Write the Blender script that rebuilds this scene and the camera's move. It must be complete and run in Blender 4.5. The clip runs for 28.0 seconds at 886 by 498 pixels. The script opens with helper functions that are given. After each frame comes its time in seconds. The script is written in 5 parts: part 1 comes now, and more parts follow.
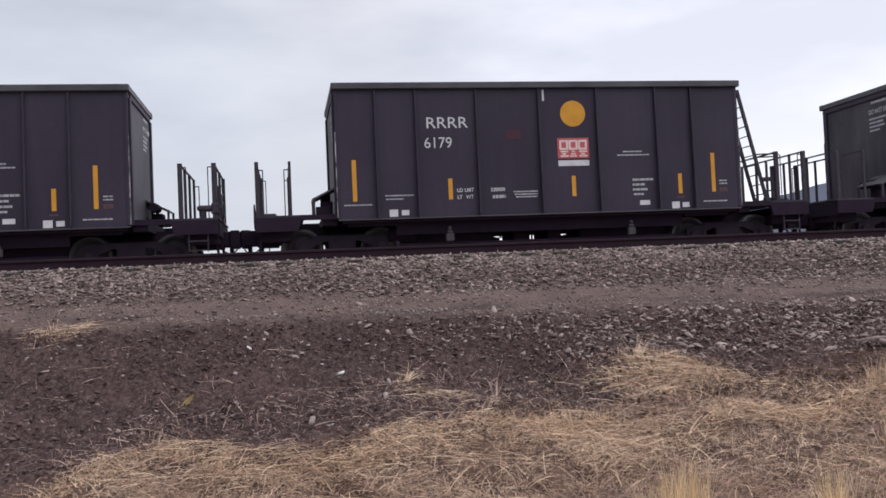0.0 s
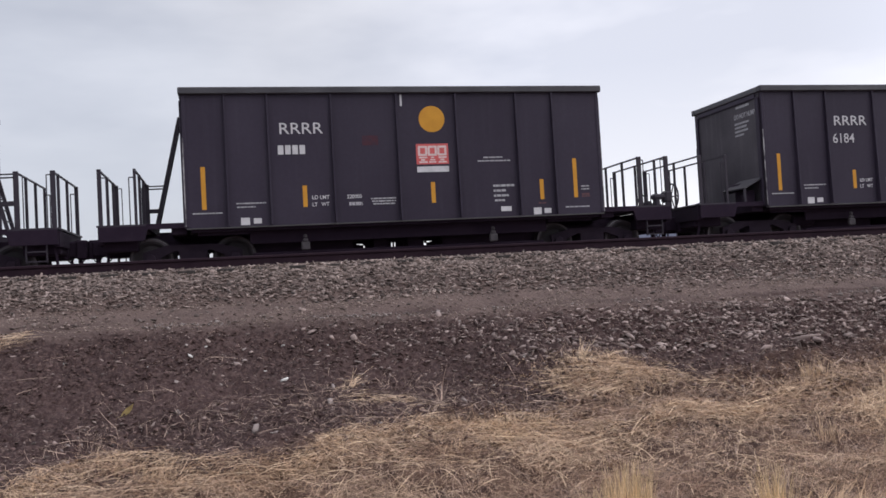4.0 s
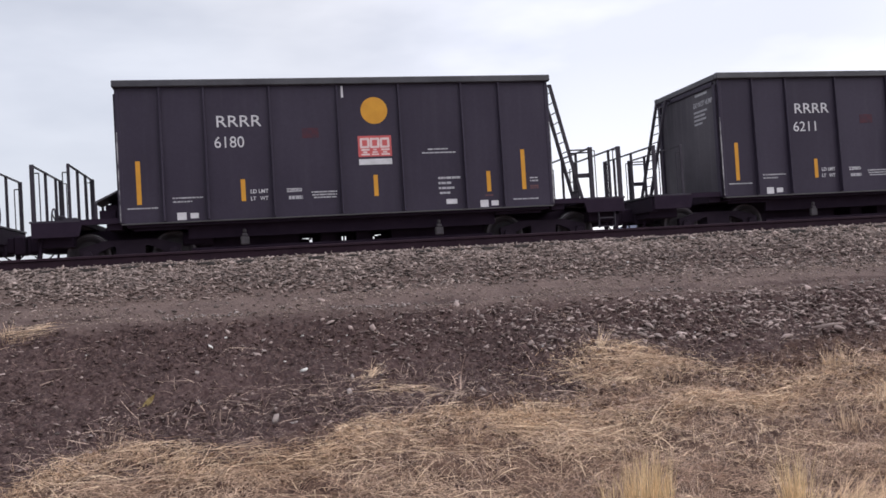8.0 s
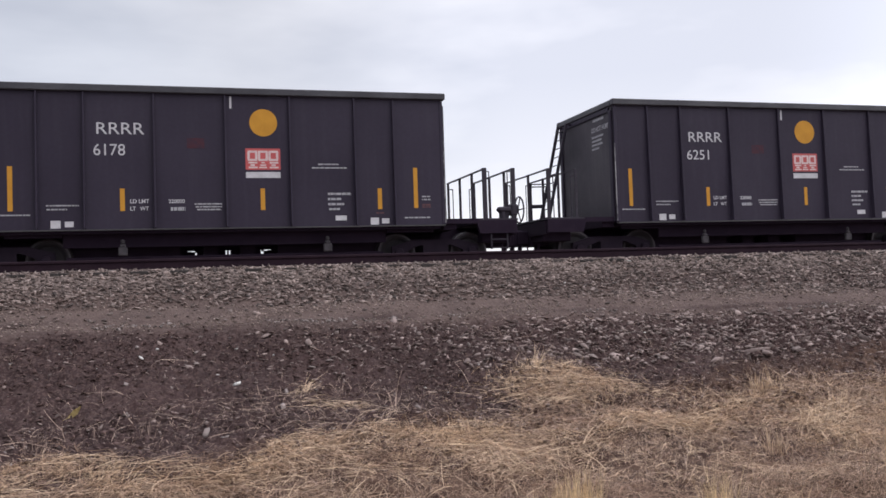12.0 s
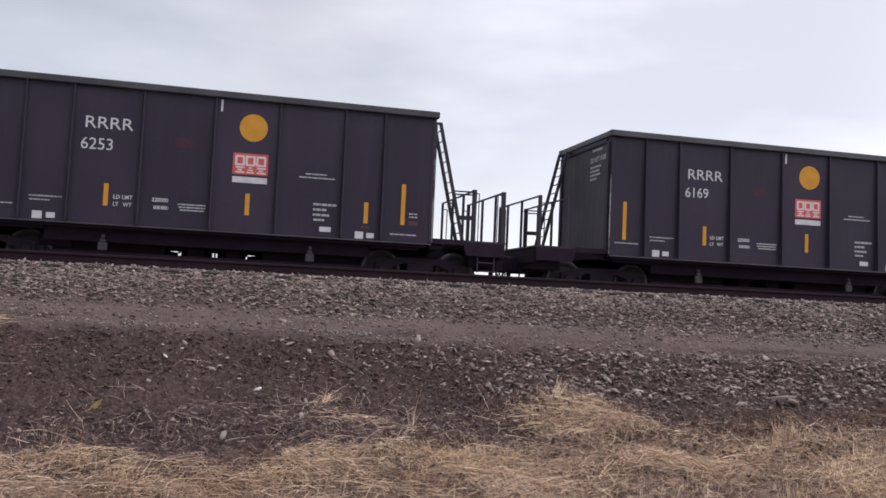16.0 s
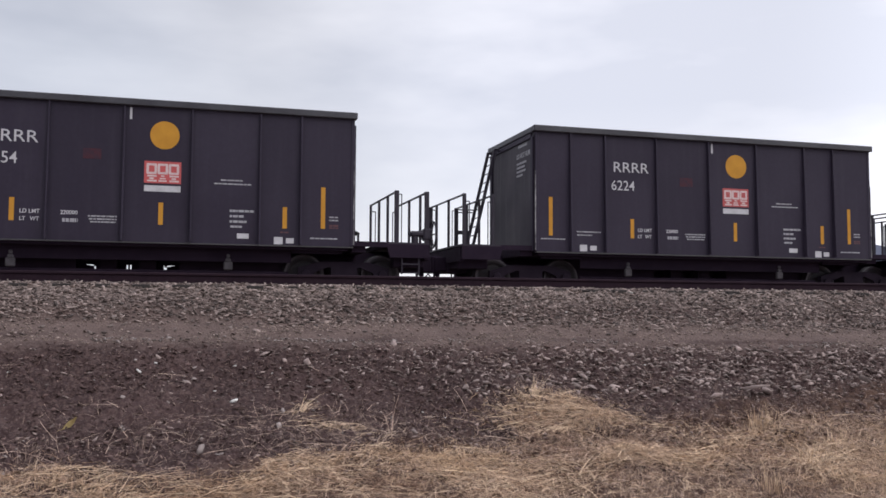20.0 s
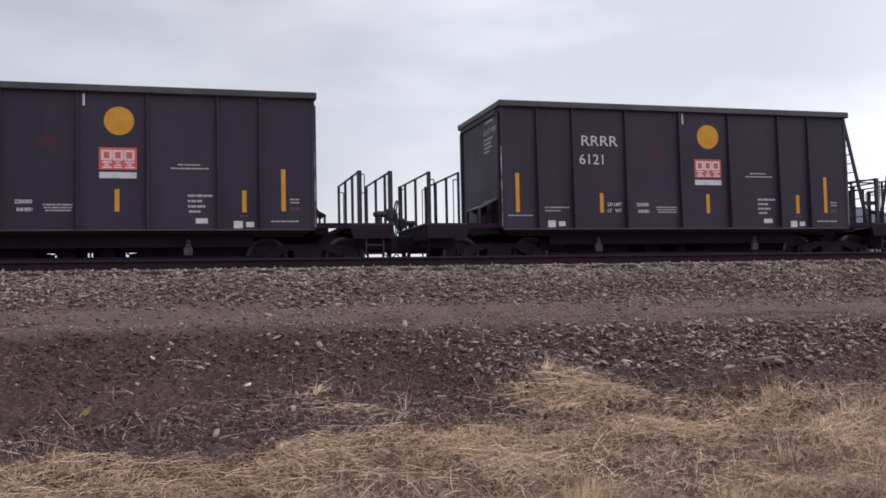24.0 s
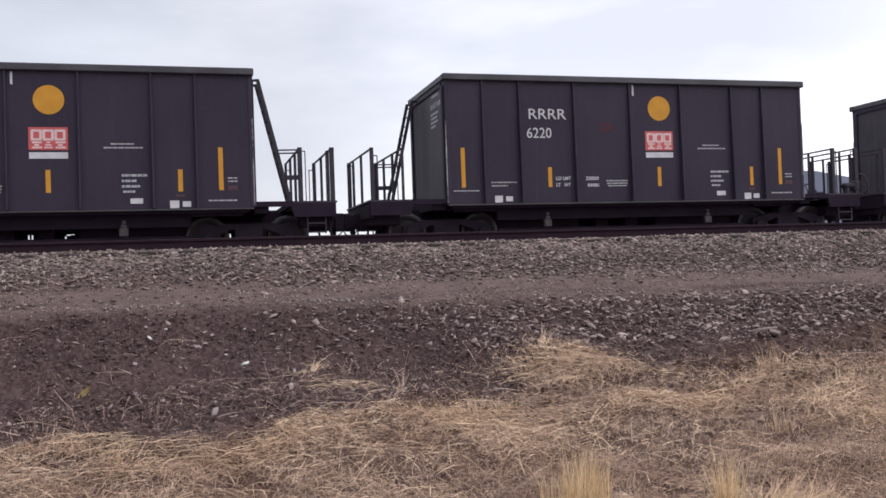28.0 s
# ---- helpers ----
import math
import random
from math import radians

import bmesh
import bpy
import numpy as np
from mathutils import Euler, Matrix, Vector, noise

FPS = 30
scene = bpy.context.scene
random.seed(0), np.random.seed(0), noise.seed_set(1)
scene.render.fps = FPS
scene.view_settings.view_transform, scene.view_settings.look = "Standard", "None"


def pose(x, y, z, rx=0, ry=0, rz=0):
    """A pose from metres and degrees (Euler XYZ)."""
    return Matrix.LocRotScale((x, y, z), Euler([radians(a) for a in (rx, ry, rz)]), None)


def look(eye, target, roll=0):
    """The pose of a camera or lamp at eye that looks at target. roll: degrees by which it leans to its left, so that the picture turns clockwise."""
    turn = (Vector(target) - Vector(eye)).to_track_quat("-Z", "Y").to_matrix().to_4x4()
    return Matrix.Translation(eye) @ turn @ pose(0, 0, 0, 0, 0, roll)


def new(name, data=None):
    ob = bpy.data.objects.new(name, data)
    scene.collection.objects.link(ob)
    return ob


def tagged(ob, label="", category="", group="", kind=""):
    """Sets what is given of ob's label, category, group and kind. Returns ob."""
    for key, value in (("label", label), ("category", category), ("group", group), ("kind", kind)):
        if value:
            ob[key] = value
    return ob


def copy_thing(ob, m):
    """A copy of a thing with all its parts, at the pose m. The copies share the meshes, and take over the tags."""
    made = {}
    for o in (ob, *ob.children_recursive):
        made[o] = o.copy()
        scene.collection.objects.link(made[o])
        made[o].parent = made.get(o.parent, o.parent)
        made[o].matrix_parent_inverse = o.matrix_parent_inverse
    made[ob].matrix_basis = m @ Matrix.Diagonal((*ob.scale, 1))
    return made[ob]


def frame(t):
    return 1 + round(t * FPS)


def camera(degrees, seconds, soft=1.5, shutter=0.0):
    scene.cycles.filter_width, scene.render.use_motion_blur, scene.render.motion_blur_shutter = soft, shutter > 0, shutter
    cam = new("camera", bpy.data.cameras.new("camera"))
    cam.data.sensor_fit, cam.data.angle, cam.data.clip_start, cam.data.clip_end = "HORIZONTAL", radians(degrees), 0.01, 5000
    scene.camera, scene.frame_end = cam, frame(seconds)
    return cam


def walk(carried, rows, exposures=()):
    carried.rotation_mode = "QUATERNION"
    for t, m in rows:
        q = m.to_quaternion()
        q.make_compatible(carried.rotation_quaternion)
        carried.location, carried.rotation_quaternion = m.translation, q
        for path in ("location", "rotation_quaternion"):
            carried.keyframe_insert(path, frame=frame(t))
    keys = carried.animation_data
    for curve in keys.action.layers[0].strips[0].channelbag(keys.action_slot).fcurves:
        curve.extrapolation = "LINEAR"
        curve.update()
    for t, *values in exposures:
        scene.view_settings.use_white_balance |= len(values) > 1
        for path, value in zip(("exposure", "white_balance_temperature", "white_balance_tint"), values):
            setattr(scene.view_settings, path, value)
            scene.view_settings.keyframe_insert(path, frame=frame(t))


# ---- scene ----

# ------------------------------------------------------------------ camera
EYE = 1.62                      # eye height over the verge, metres
cam = camera(52.12, 28.0, soft=1.6)


def aim(yaw, pitch, roll):
    return pose(0, 0, EYE, 90 + pitch, 0, yaw) @ pose(0, 0, 0, 0, 0, roll)


LOOKS = [
    (0, -9.842, 1.873, -2.493), (0.2, -10.386, 2.102, -2.228), (0.5, -11.698, 2.861, -1.945), (0.8, -12.612, 3.001, -1.708),
    (1, -12.502, 2.860, -1.420), (1.5, -12.335, 2.487, -2.091), (2, -13.354, 2.028, -2.428), (2.5, -13.890, 2.093, -2.495),
    (4.5, -13.257, 1.864, -3.407), (4.7, -13.375, 1.443, -3.568), (5, -13.694, 0.514, -3.626), (5.5, -12.718, 0.230, -3.911),
    (6, -11.990, 0.435, -4.726), (6.5, -11.345, 0.797, -5.207), (7, -11.329, 1.130, -5.273), (7.2, -11.831, 1.273, -5.055),
    (7.5, -12.352, 1.347, -4.227), (8, -12.230, 1.410, -3.429), (8.5, -12.336, 1.340, -2.667), (9, -12.880, 1.866, -1.676),
    (9.3, -13.161, 2.878, -1.306), (9.5, -13.237, 3.199, -1.528), (9.8, -13.856, 3.619, -1.590), (10, -14.127, 3.209, -1.870),
    (10.5, -14.229, 2.856, -2.370), (11, -14.917, 2.402, -2.074), (11.5, -15.663, 2.398, -1.953), (12, -16.115, 2.282, -1.921),
    (12.5, -16.325, 1.832, -2.087), (14.5, -16.320, 1.224, -1.493), (15, -16.364, 1.113, -1.543), (15.5, -15.043, 0.963, -1.326),
    (15.7, -14.355, 0.839, -0.640), (15.9, -13.758, 3.143, 1.698), (16, -14.190, 3.594, 2.571), (16.2, -15.454, 3.813, 2.873),
    (16.5, -17.679, 3.713, 1.918), (16.7, -18.439, 3.419, 2.094), (17, -18.652, 3.848, 2.180), (17.5, -18.763, 3.650, 2.671),
    (17.8, -17.681, 3.238, 3.361), (18, -16.834, 2.803, 3.259), (18.2, -16.074, 2.663, 2.712), (18.5, -15.955, 3.185, 1.426),
    (18.8, -16.568, 3.024, 0.885), (19, -17.001, 2.945, 0.771), (19.5, -16.713, 3.427, 0.505), (20, -15.945, 3.841, 0.285),
    (20.5, -14.944, 3.805, 0.332), (22.5, -14.788, 3.782, -0.931), (23, -15.021, 3.405, -1.140), (23.5, -15.154, 2.996, -1.181),
    (24, -15.384, 2.557, -1.199), (24.5, -15.654, 2.200, -1.199), (25, -15.810, 1.939, -1.266), (25.5, -15.869, 1.816, -1.451),
    (26, -15.871, 1.792, -1.611), (26.5, -15.705, 1.684, -1.651), (27, -15.585, 1.682, -1.710), (27.5, -15.609, 1.287, -1.768),
    (28, -15.629, 1.036, -2.001)]
STOPS = [(0, -0.10), (1, -0.15), (2, -0.18), (5, -0.20), (6, -0.05), (7, -0.03), (8, 0.0), (9, 0.0), (10, -0.18), (11, -0.13), (12, -0.15), (15, -0.18), (16, -0.18),
         (17, -0.38), (18, -0.23), (19, -0.25), (20, -0.20), (23, -0.25), (24, -0.28), (25, -0.28), (27, -0.29), (28, -0.02)]
walk(cam, [(t, aim(y, p, r)) for t, y, p, r in LOOKS], STOPS)

# ------------------------------------------------------------------ world and light
world = bpy.data.worlds.new("overcast_sky")
scene.world = world
world.use_nodes = True
wn, wl = world.node_tree.nodes, world.node_tree.links
wn.clear()
w_out, w_bg = wn.new("ShaderNodeOutputWorld"), wn.new("ShaderNodeBackground")
w_sky = wn.new("ShaderNodeTexSky")
w_sky.sky_type, w_sky.sun_disc = "NISHITA", False
w_sky.sun_elevation, w_sky.sun_rotation = radians(38), radians(150)
w_dim = wn.new("ShaderNodeMix")
w_dim.data_type, w_dim.blend_type = "RGBA", "MULTIPLY"
w_dim.inputs[0].default_value = 1.0
w_dim.inputs[7].default_value = (0.10, 0.10, 0.10, 1)
w_co = wn.new("ShaderNodeTexCoord")
w_map = wn.new("ShaderNodeMapping")
w_map.inputs["Scale"].default_value = (1.2, 1.2, 3.6)
w_map.inputs["Location"].default_value = (0.35, 0.1, 0.2)
w_noise = wn.new("ShaderNodeTexNoise")
w_noise.inputs["Scale"].default_value, w_noise.inputs["Detail"].default_value = 1.7, 5.0
w_noise.inputs["Roughness"].default_value = 0.5
w_ramp = wn.new("ShaderNodeValToRGB")
w_ramp.color_ramp.elements[0].position, w_ramp.color_ramp.elements[0].color = 0.39, (0.617, 0.63, 0.715, 1)
w_ramp.color_ramp.elements[1].position, w_ramp.color_ramp.elements[1].color = 0.64, (0.942, 0.93, 0.99, 1)
w_sep = wn.new("ShaderNodeSeparateXYZ")
w_hor = wn.new("ShaderNodeMapRange")
w_hor.inputs["From Min"].default_value, w_hor.inputs["From Max"].default_value = 0.02, 0.22
w_hor.inputs["To Min"].default_value, w_hor.inputs["To Max"].default_value = 0.75, 0.0
w_hmix = wn.new("ShaderNodeMix")
w_hmix.data_type = "RGBA"
w_hmix.inputs[7].default_value = (0.875, 0.86, 0.90, 1)
w_mix = wn.new("ShaderNodeMix")
w_mix.data_type = "RGBA"
w_mix.inputs[0].default_value = 0.90
wl.new(w_co.outputs["Generated"], w_map.inputs["Vector"])
wl.new(w_map.outputs["Vector"], w_noise.inputs["Vector"])
wl.new(w_noise.outputs["Fac"], w_ramp.inputs["Fac"])
wl.new(w_co.outputs["Generated"], w_sep.inputs["Vector"])
wl.new(w_sep.outputs["Z"], w_hor.inputs["Value"])
wl.new(w_hor.outputs["Result"], w_hmix.inputs[0])
wl.new(w_ramp.outputs["Color"], w_hmix.inputs[6])
wl.new(w_sky.outputs["Color"], w_dim.inputs[6])
wl.new(w_dim.outputs[2], w_mix.inputs[6])
wl.new(w_hmix.outputs[2], w_mix.inputs[7])
w_west = wn.new("ShaderNodeMapRange")
w_west.inputs["From Min"].default_value, w_west.inputs["From Max"].default_value = -0.05, 0.35
w_west.inputs["To Min"].default_value, w_west.inputs["To Max"].default_value = 1.0, 0.0
w_cool = wn.new("ShaderNodeMix")
w_cool.data_type, w_cool.blend_type = "RGBA", "MULTIPLY"
w_cool.inputs[7].default_value = (0.945, 0.985, 1.03, 1)
wl.new(w_sep.outputs["X"], w_west.inputs["Value"])
w_low = wn.new("ShaderNodeMapRange")
w_low.inputs["From Min"].default_value, w_low.inputs["From Max"].default_value = 0.25, 0.55
w_low.inputs["To Min"].default_value, w_low.inputs["To Max"].default_value = 1.0, 0.0
w_both = wn.new("ShaderNodeMath")
w_both.operation = "MULTIPLY"
wl.new(w_sep.outputs["Z"], w_low.inputs["Value"])
wl.new(w_west.outputs["Result"], w_both.inputs[0])
wl.new(w_low.outputs["Result"], w_both.inputs[1])
wl.new(w_both.outputs[0], w_cool.inputs[0])
wl.new(w_mix.outputs[2], w_cool.inputs[6])
wl.new(w_cool.outputs[2], w_bg.inputs["Color"])
# thinner cloud to the east, and the overcast sky's brighter zenith
w_east = wn.new("ShaderNodeMapRange")
w_east.interpolation_type = "SMOOTHSTEP"
w_east.inputs["From Min"].default_value, w_east.inputs["From Max"].default_value = 0.02, 0.38
w_east.inputs["To Min"].default_value, w_east.inputs["To Max"].default_value = 0.97, 1.49
w_zen = wn.new("ShaderNodeMapRange")
w_zen.interpolation_type = "SMOOTHSTEP"
w_zen.inputs["From Min"].default_value, w_zen.inputs["From Max"].default_value = 0.30, 0.95
w_zen.inputs["To Min"].default_value, w_zen.inputs["To Max"].default_value = 1.0, 2.0
w_mul = wn.new("ShaderNodeMath")
w_mul.operation = "MULTIPLY"
w_far = wn.new("ShaderNodeMapRange")
w_far.interpolation_type = "SMOOTHSTEP"
w_far.inputs["From Min"].default_value, w_far.inputs["From Max"].default_value = 0.55, 1.0
w_far.inputs["To Min"].default_value, w_far.inputs["To Max"].default_value = 1.0, 1.9
w_side = wn.new("ShaderNodeMath")
w_side.operation = "MULTIPLY"
wl.new(w_sep.outputs["X"], w_far.inputs["Value"])
wl.new(w_far.outputs["Result"], w_side.inputs[0])
wl.new(w_zen.outputs["Result"], w_side.inputs[1])
wl.new(w_sep.outputs["X"], w_east.inputs["Value"])
wl.new(w_sep.outputs["Z"], w_zen.inputs["Value"])
wl.new(w_east.outputs["Result"], w_mul.inputs[0])
wl.new(w_side.outputs[0], w_mul.inputs[1])
wl.new(w_mul.outputs[0], w_bg.inputs["Strength"])
wl.new(w_bg.outputs["Background"], w_out.inputs["Surface"])

sun_data = bpy.data.lights.new("sun", "SUN")
sun_data.energy, sun_data.angle, sun_data.color = 0.5, radians(30), (1.0, 0.96, 0.90)
sun = new("sun", sun_data)
sun.matrix_world = look((0, 0, 0), (-0.45, 0.65, -0.75))
sun.location = (10, -15, 30)


# ------------------------------------------------------------------ materials
def material(name, base, rough=0.7, metal=0.0, second=None, scale=3.0, amount=0.5, fine=0.0, fine_scale=60.0,
             bump=0.0, bump_scale=80.0, per_object=0.0, per_island=0.0, streak=None, spec=0.5, own=False):
    """Two scales of colour variation, optional streaks and relief, all in object space; own: each object shows another part of the pattern."""
    m = bpy.data.materials.new(name)
    m.use_nodes = True
    nt = m.node_tree
    nd, lk = nt.nodes, nt.links
    bsdf = nd["Principled BSDF"]
    bsdf.inputs["Roughness"].default_value = rough
    bsdf.inputs["Metallic"].default_value = metal
    bsdf.inputs["Specular IOR Level"].default_value = spec
    co = nd.new("ShaderNodeTexCoord")
    place = co.outputs["Object"]
    if own:
        away = nd.new("ShaderNodeVectorMath")
        away.operation = "MULTIPLY_ADD"
        away.inputs[1].default_value = (53.0, 29.0, 41.0)
        lk.new(nd.new("ShaderNodeObjectInfo").outputs["Random"], away.inputs[0])
        lk.new(place, away.inputs[2])
        place = away.outputs[0]
    colour = nd.new("ShaderNodeRGB")
    colour.outputs[0].default_value = (*base, 1)
    last = colour.outputs[0]

    def blend(fac, b, mode="MIX"):
        nonlocal last
        mx = nd.new("ShaderNodeMix")
        mx.data_type, mx.blend_type = "RGBA", mode
        if isinstance(fac, float):
            mx.inputs[0].default_value = fac
        else:
            lk.new(fac, mx.inputs[0])
        lk.new(last, mx.inputs[6])
        if isinstance(b, tuple):
            mx.inputs[7].default_value = (*b, 1)
        else:
            lk.new(b, mx.inputs[7])
        last = mx.outputs[2]

    def noise_fac(sc, low, high, top, vector=None, detail=4.0):
        n = nd.new("ShaderNodeTexNoise")
        n.inputs["Scale"].default_value, n.inputs["Detail"].default_value = sc, detail
        lk.new(vector or place, n.inputs["Vector"])
        r = nd.new("ShaderNodeMapRange")
        r.inputs["From Min"].default_value, r.inputs["From Max"].default_value = low, high
        r.inputs["To Max"].default_value = top
        lk.new(n.outputs["Fac"], r.inputs["Value"])
        return r.outputs["Result"]

    if second:
        blend(noise_fac(scale, 0.38, 0.66, amount), second)
    if streak:
        mp = nd.new("ShaderNodeMapping")
        mp.inputs["Scale"].default_value = (7.0, 7.0, 0.5)
        lk.new(place, mp.inputs["Vector"])
        blend(noise_fac(1.0, 0.5, 0.78, streak[1], mp.outputs["Vector"], 6.0), streak[0])
    if fine:
        blend(noise_fac(fine_scale, 0.3, 0.7, fine), (0.25, 0.25, 0.25), "MULTIPLY")
    for share, sock in ((per_object, "obj"), (per_island, "isl")):
        if share:
            src = nd.new("ShaderNodeObjectInfo").outputs["Random"] if sock == "obj" else nd.new("ShaderNodeNewGeometry").outputs["Random Per Island"]
            hs = nd.new("ShaderNodeHueSaturation")
            r = nd.new("ShaderNodeMapRange")
            r.inputs["To Min"].default_value, r.inputs["To Max"].default_value = 1 - share, 1 + share
            lk.new(src, r.inputs["Value"])
            lk.new(r.outputs["Result"], hs.inputs["Value"])
            lk.new(last, hs.inputs["Color"])
            last = hs.outputs["Color"]
    lk.new(last, bsdf.inputs["Base Color"])
    if bump:
        n = nd.new("ShaderNodeTexNoise")
        n.inputs["Scale"].default_value, n.inputs["Detail"].default_value = bump_scale, 5.0
        lk.new(place, n.inputs["Vector"])
        bp = nd.new("ShaderNodeBump")
        bp.inputs["Strength"].default_value, bp.inputs["Distance"].default_value = bump, 0.02
        lk.new(n.outputs["Fac"], bp.inputs["Height"])
        lk.new(bp.outputs["Normal"], bsdf.inputs["Normal"])
    return m


M_PAINT = material("black_car_paint", (0.0335, 0.0264, 0.0440), 0.6, second=(0.0435, 0.0354, 0.0555), scale=0.45, amount=0.9,
                   fine=0.15, fine_scale=14, streak=((0.066, 0.058, 0.076), 0.22), bump=0.06, bump_scale=4, per_object=0.05, spec=0.2, own=True)
# car paint in a darker tone: the shade of the panel seams put into colour
M_SEAM = material("seam_shade_sheet_paint", (0.027, 0.0215, 0.033), 0.7, second=(0.033, 0.027, 0.038), scale=2, amount=0.6, spec=0.15)
M_END = material("dusty_end_paint", (0.036, 0.030, 0.042), 0.6, second=(0.088, 0.079, 0.092), scale=0.5, amount=0.8,
                 fine=0.2, fine_scale=20, streak=((0.15, 0.14, 0.15), 0.3), spec=0.25, own=True)
M_CHORD = material("worn_top_chord", (0.036, 0.033, 0.043), 0.5, second=(0.080, 0.079, 0.090), scale=1.2, amount=0.7, fine=0.3, fine_scale=30, own=True)
M_EDGE = material("bare_sill_edge", (0.070, 0.065, 0.072), 0.5, second=(0.04, 0.038, 0.04), scale=1.5, amount=0.8)
M_FRAME = material("grimy_underframe", (0.0210, 0.0130, 0.0250), 0.9, second=(0.0285, 0.0182, 0.0320), scale=3, amount=0.7, fine=0.3, spec=0.15)
M_RAILING = material("black_railing_paint", (0.029, 0.0235, 0.0350), 0.6, second=(0.041, 0.0345, 0.046), scale=4, amount=0.6, spec=0.3)
M_BOGIE = material("dusty_bogie_casting", (0.0205, 0.0135, 0.0240), 0.9, second=(0.030, 0.0205, 0.032), scale=4, amount=0.7, fine=0.3, spec=0.2)
M_WHEEL = material("wheel_steel", (0.0190, 0.0145, 0.0210), 0.7, metal=0.1, second=(0.026, 0.022, 0.024), scale=5, amount=0.7)
M_RIM = material("worn_wheel_rim", (0.085, 0.072, 0.085), 0.5, metal=0.3, second=(0.028, 0.022, 0.027), scale=6, amount=0.7)
M_WHITE = material("white_stencil_paint", (0.62, 0.61, 0.635), 0.6, second=(0.40, 0.39, 0.405), scale=5, amount=0.6, fine=0.2)
M_GREYTEXT = material("faded_stencil_paint", (0.40, 0.395, 0.42), 0.6, second=(0.24, 0.235, 0.25), scale=9, amount=0.6)
M_YELLOW = material("yellow_reflective_paint", (0.62, 0.305, 0.042), 0.6, second=(0.49, 0.225, 0.030), scale=3, amount=0.6, fine=0.15, spec=0.2)
M_RED = material("red_emblem_paint", (0.50, 0.085, 0.085), 0.5, second=(0.40, 0.07, 0.07), scale=4, amount=0.6, per_object=0.15)
M_EMBLEM = material("pale_pink_stroke_paint", (0.70, 0.56, 0.55), 0.6, second=(0.52, 0.34, 0.34), scale=9, amount=0.6)
M_FADED = material("faded_red_paint", (0.074, 0.0265, 0.036), 0.6, second=(0.040, 0.0295, 0.046), scale=6, amount=0.9, spec=0.15)
M_DULLRED = material("dull_red_stencil_paint", (0.12, 0.055, 0.060), 0.6, second=(0.10, 0.06, 0.07), scale=14, amount=0.7, spec=0.2)
M_SCUFF = material("scuffed_bare_corner_steel", (0.036, 0.029, 0.043), 0.55, second=(0.42, 0.41, 0.42), scale=4.5, amount=1.0, fine=0.3, fine_scale=30)
M_RAIL = material("rusty_rail_steel", (0.0250, 0.0135, 0.0210), 0.9, second=(0.036, 0.0200, 0.028), scale=3, amount=0.6, fine=0.35, fine_scale=40, spec=0.15)
M_RAILTOP = material("worn_rail_head", (0.10, 0.085, 0.088), 0.4, metal=0.7, second=(0.08, 0.06, 0.055), scale=2, amount=0.7)
M_TIE = material("dark_tarred_tie", (0.035, 0.029, 0.027), 0.9, second=(0.06, 0.05, 0.045), scale=6, amount=0.6, fine=0.4, bump=0.4, bump_scale=30)
M_BALLAST = material("brown_grey_ballast_stone", (0.208, 0.158, 0.141), 0.9, second=(0.365, 0.291, 0.258), scale=1.2, amount=0.6, fine=0.4, fine_scale=50, per_island=0.75)
M_GRAVEL = material("brown_gravel", (0.215, 0.159, 0.141), 0.9, second=(0.33, 0.260, 0.232), scale=1.5, amount=0.6, fine=0.3, fine_scale=80, per_island=0.7)
M_CLOD = material("dark_soil_clod", (0.094, 0.059, 0.054), 0.95, second=(0.152, 0.101, 0.091), scale=0.8, amount=0.85, fine=0.2, fine_scale=70, per_island=0.30, spec=0.2)
M_PATHGRAVEL = material("trodden_path_gravel", (0.20, 0.154, 0.132), 0.95, second=(0.28, 0.22, 0.19), scale=1.5, amount=0.6, per_island=0.6, spec=0.2)
M_ROCK = material("brown_rubble_rock", (0.275, 0.208, 0.188), 0.9, second=(0.395, 0.312, 0.283), scale=3, amount=0.7, fine=0.4, fine_scale=45, per_island=0.45, bump=0.3, bump_scale=40)
M_SOILSTONE = material("grey_field_stone", (0.24, 0.195, 0.18), 0.85, second=(0.34, 0.29, 0.27), scale=5, amount=0.7, fine=0.3, per_island=0.5)
M_PALE = material("pale_stone", (0.66, 0.64, 0.61), 0.85, second=(0.38, 0.36, 0.33), scale=12, amount=0.6)
M_STRAW = material("dry_straw", (0.57, 0.395, 0.250), 0.8, second=(0.33, 0.207, 0.136), scale=1.6, amount=0.9, per_island=0.45, spec=0.3)
M_THATCH = material("grey_brown_thatch", (0.475, 0.335, 0.240), 0.9, second=(0.255, 0.158, 0.116), scale=1.3, amount=0.9, per_island=0.5, spec=0.2)
M_PALESTRAW = material("bleached_straw", (0.76, 0.57, 0.39), 0.8, second=(0.45, 0.31, 0.205), scale=1.8, amount=0.8, per_island=0.35, spec=0.3)
M_GOLD = material("golden_combed_straw", (0.80, 0.595, 0.405), 0.75, second=(0.46, 0.315, 0.205), scale=2.4, amount=0.7, per_island=0.4, spec=0.3)
M_TALL = material("golden_standing_straw", (0.80, 0.605, 0.365), 0.75, second=(0.52, 0.375, 0.225), scale=3, amount=0.7, per_island=0.4, spec=0.3)
M_TWIG = material("grey_dead_stalk", (0.46, 0.338, 0.265), 0.85, second=(0.185, 0.120, 0.096), scale=3, amount=0.7, per_island=0.5)
M_LEAF = material("yellow_leaf", (0.42, 0.32, 0.13), 0.7, second=(0.30, 0.22, 0.09), scale=20, amount=0.5)
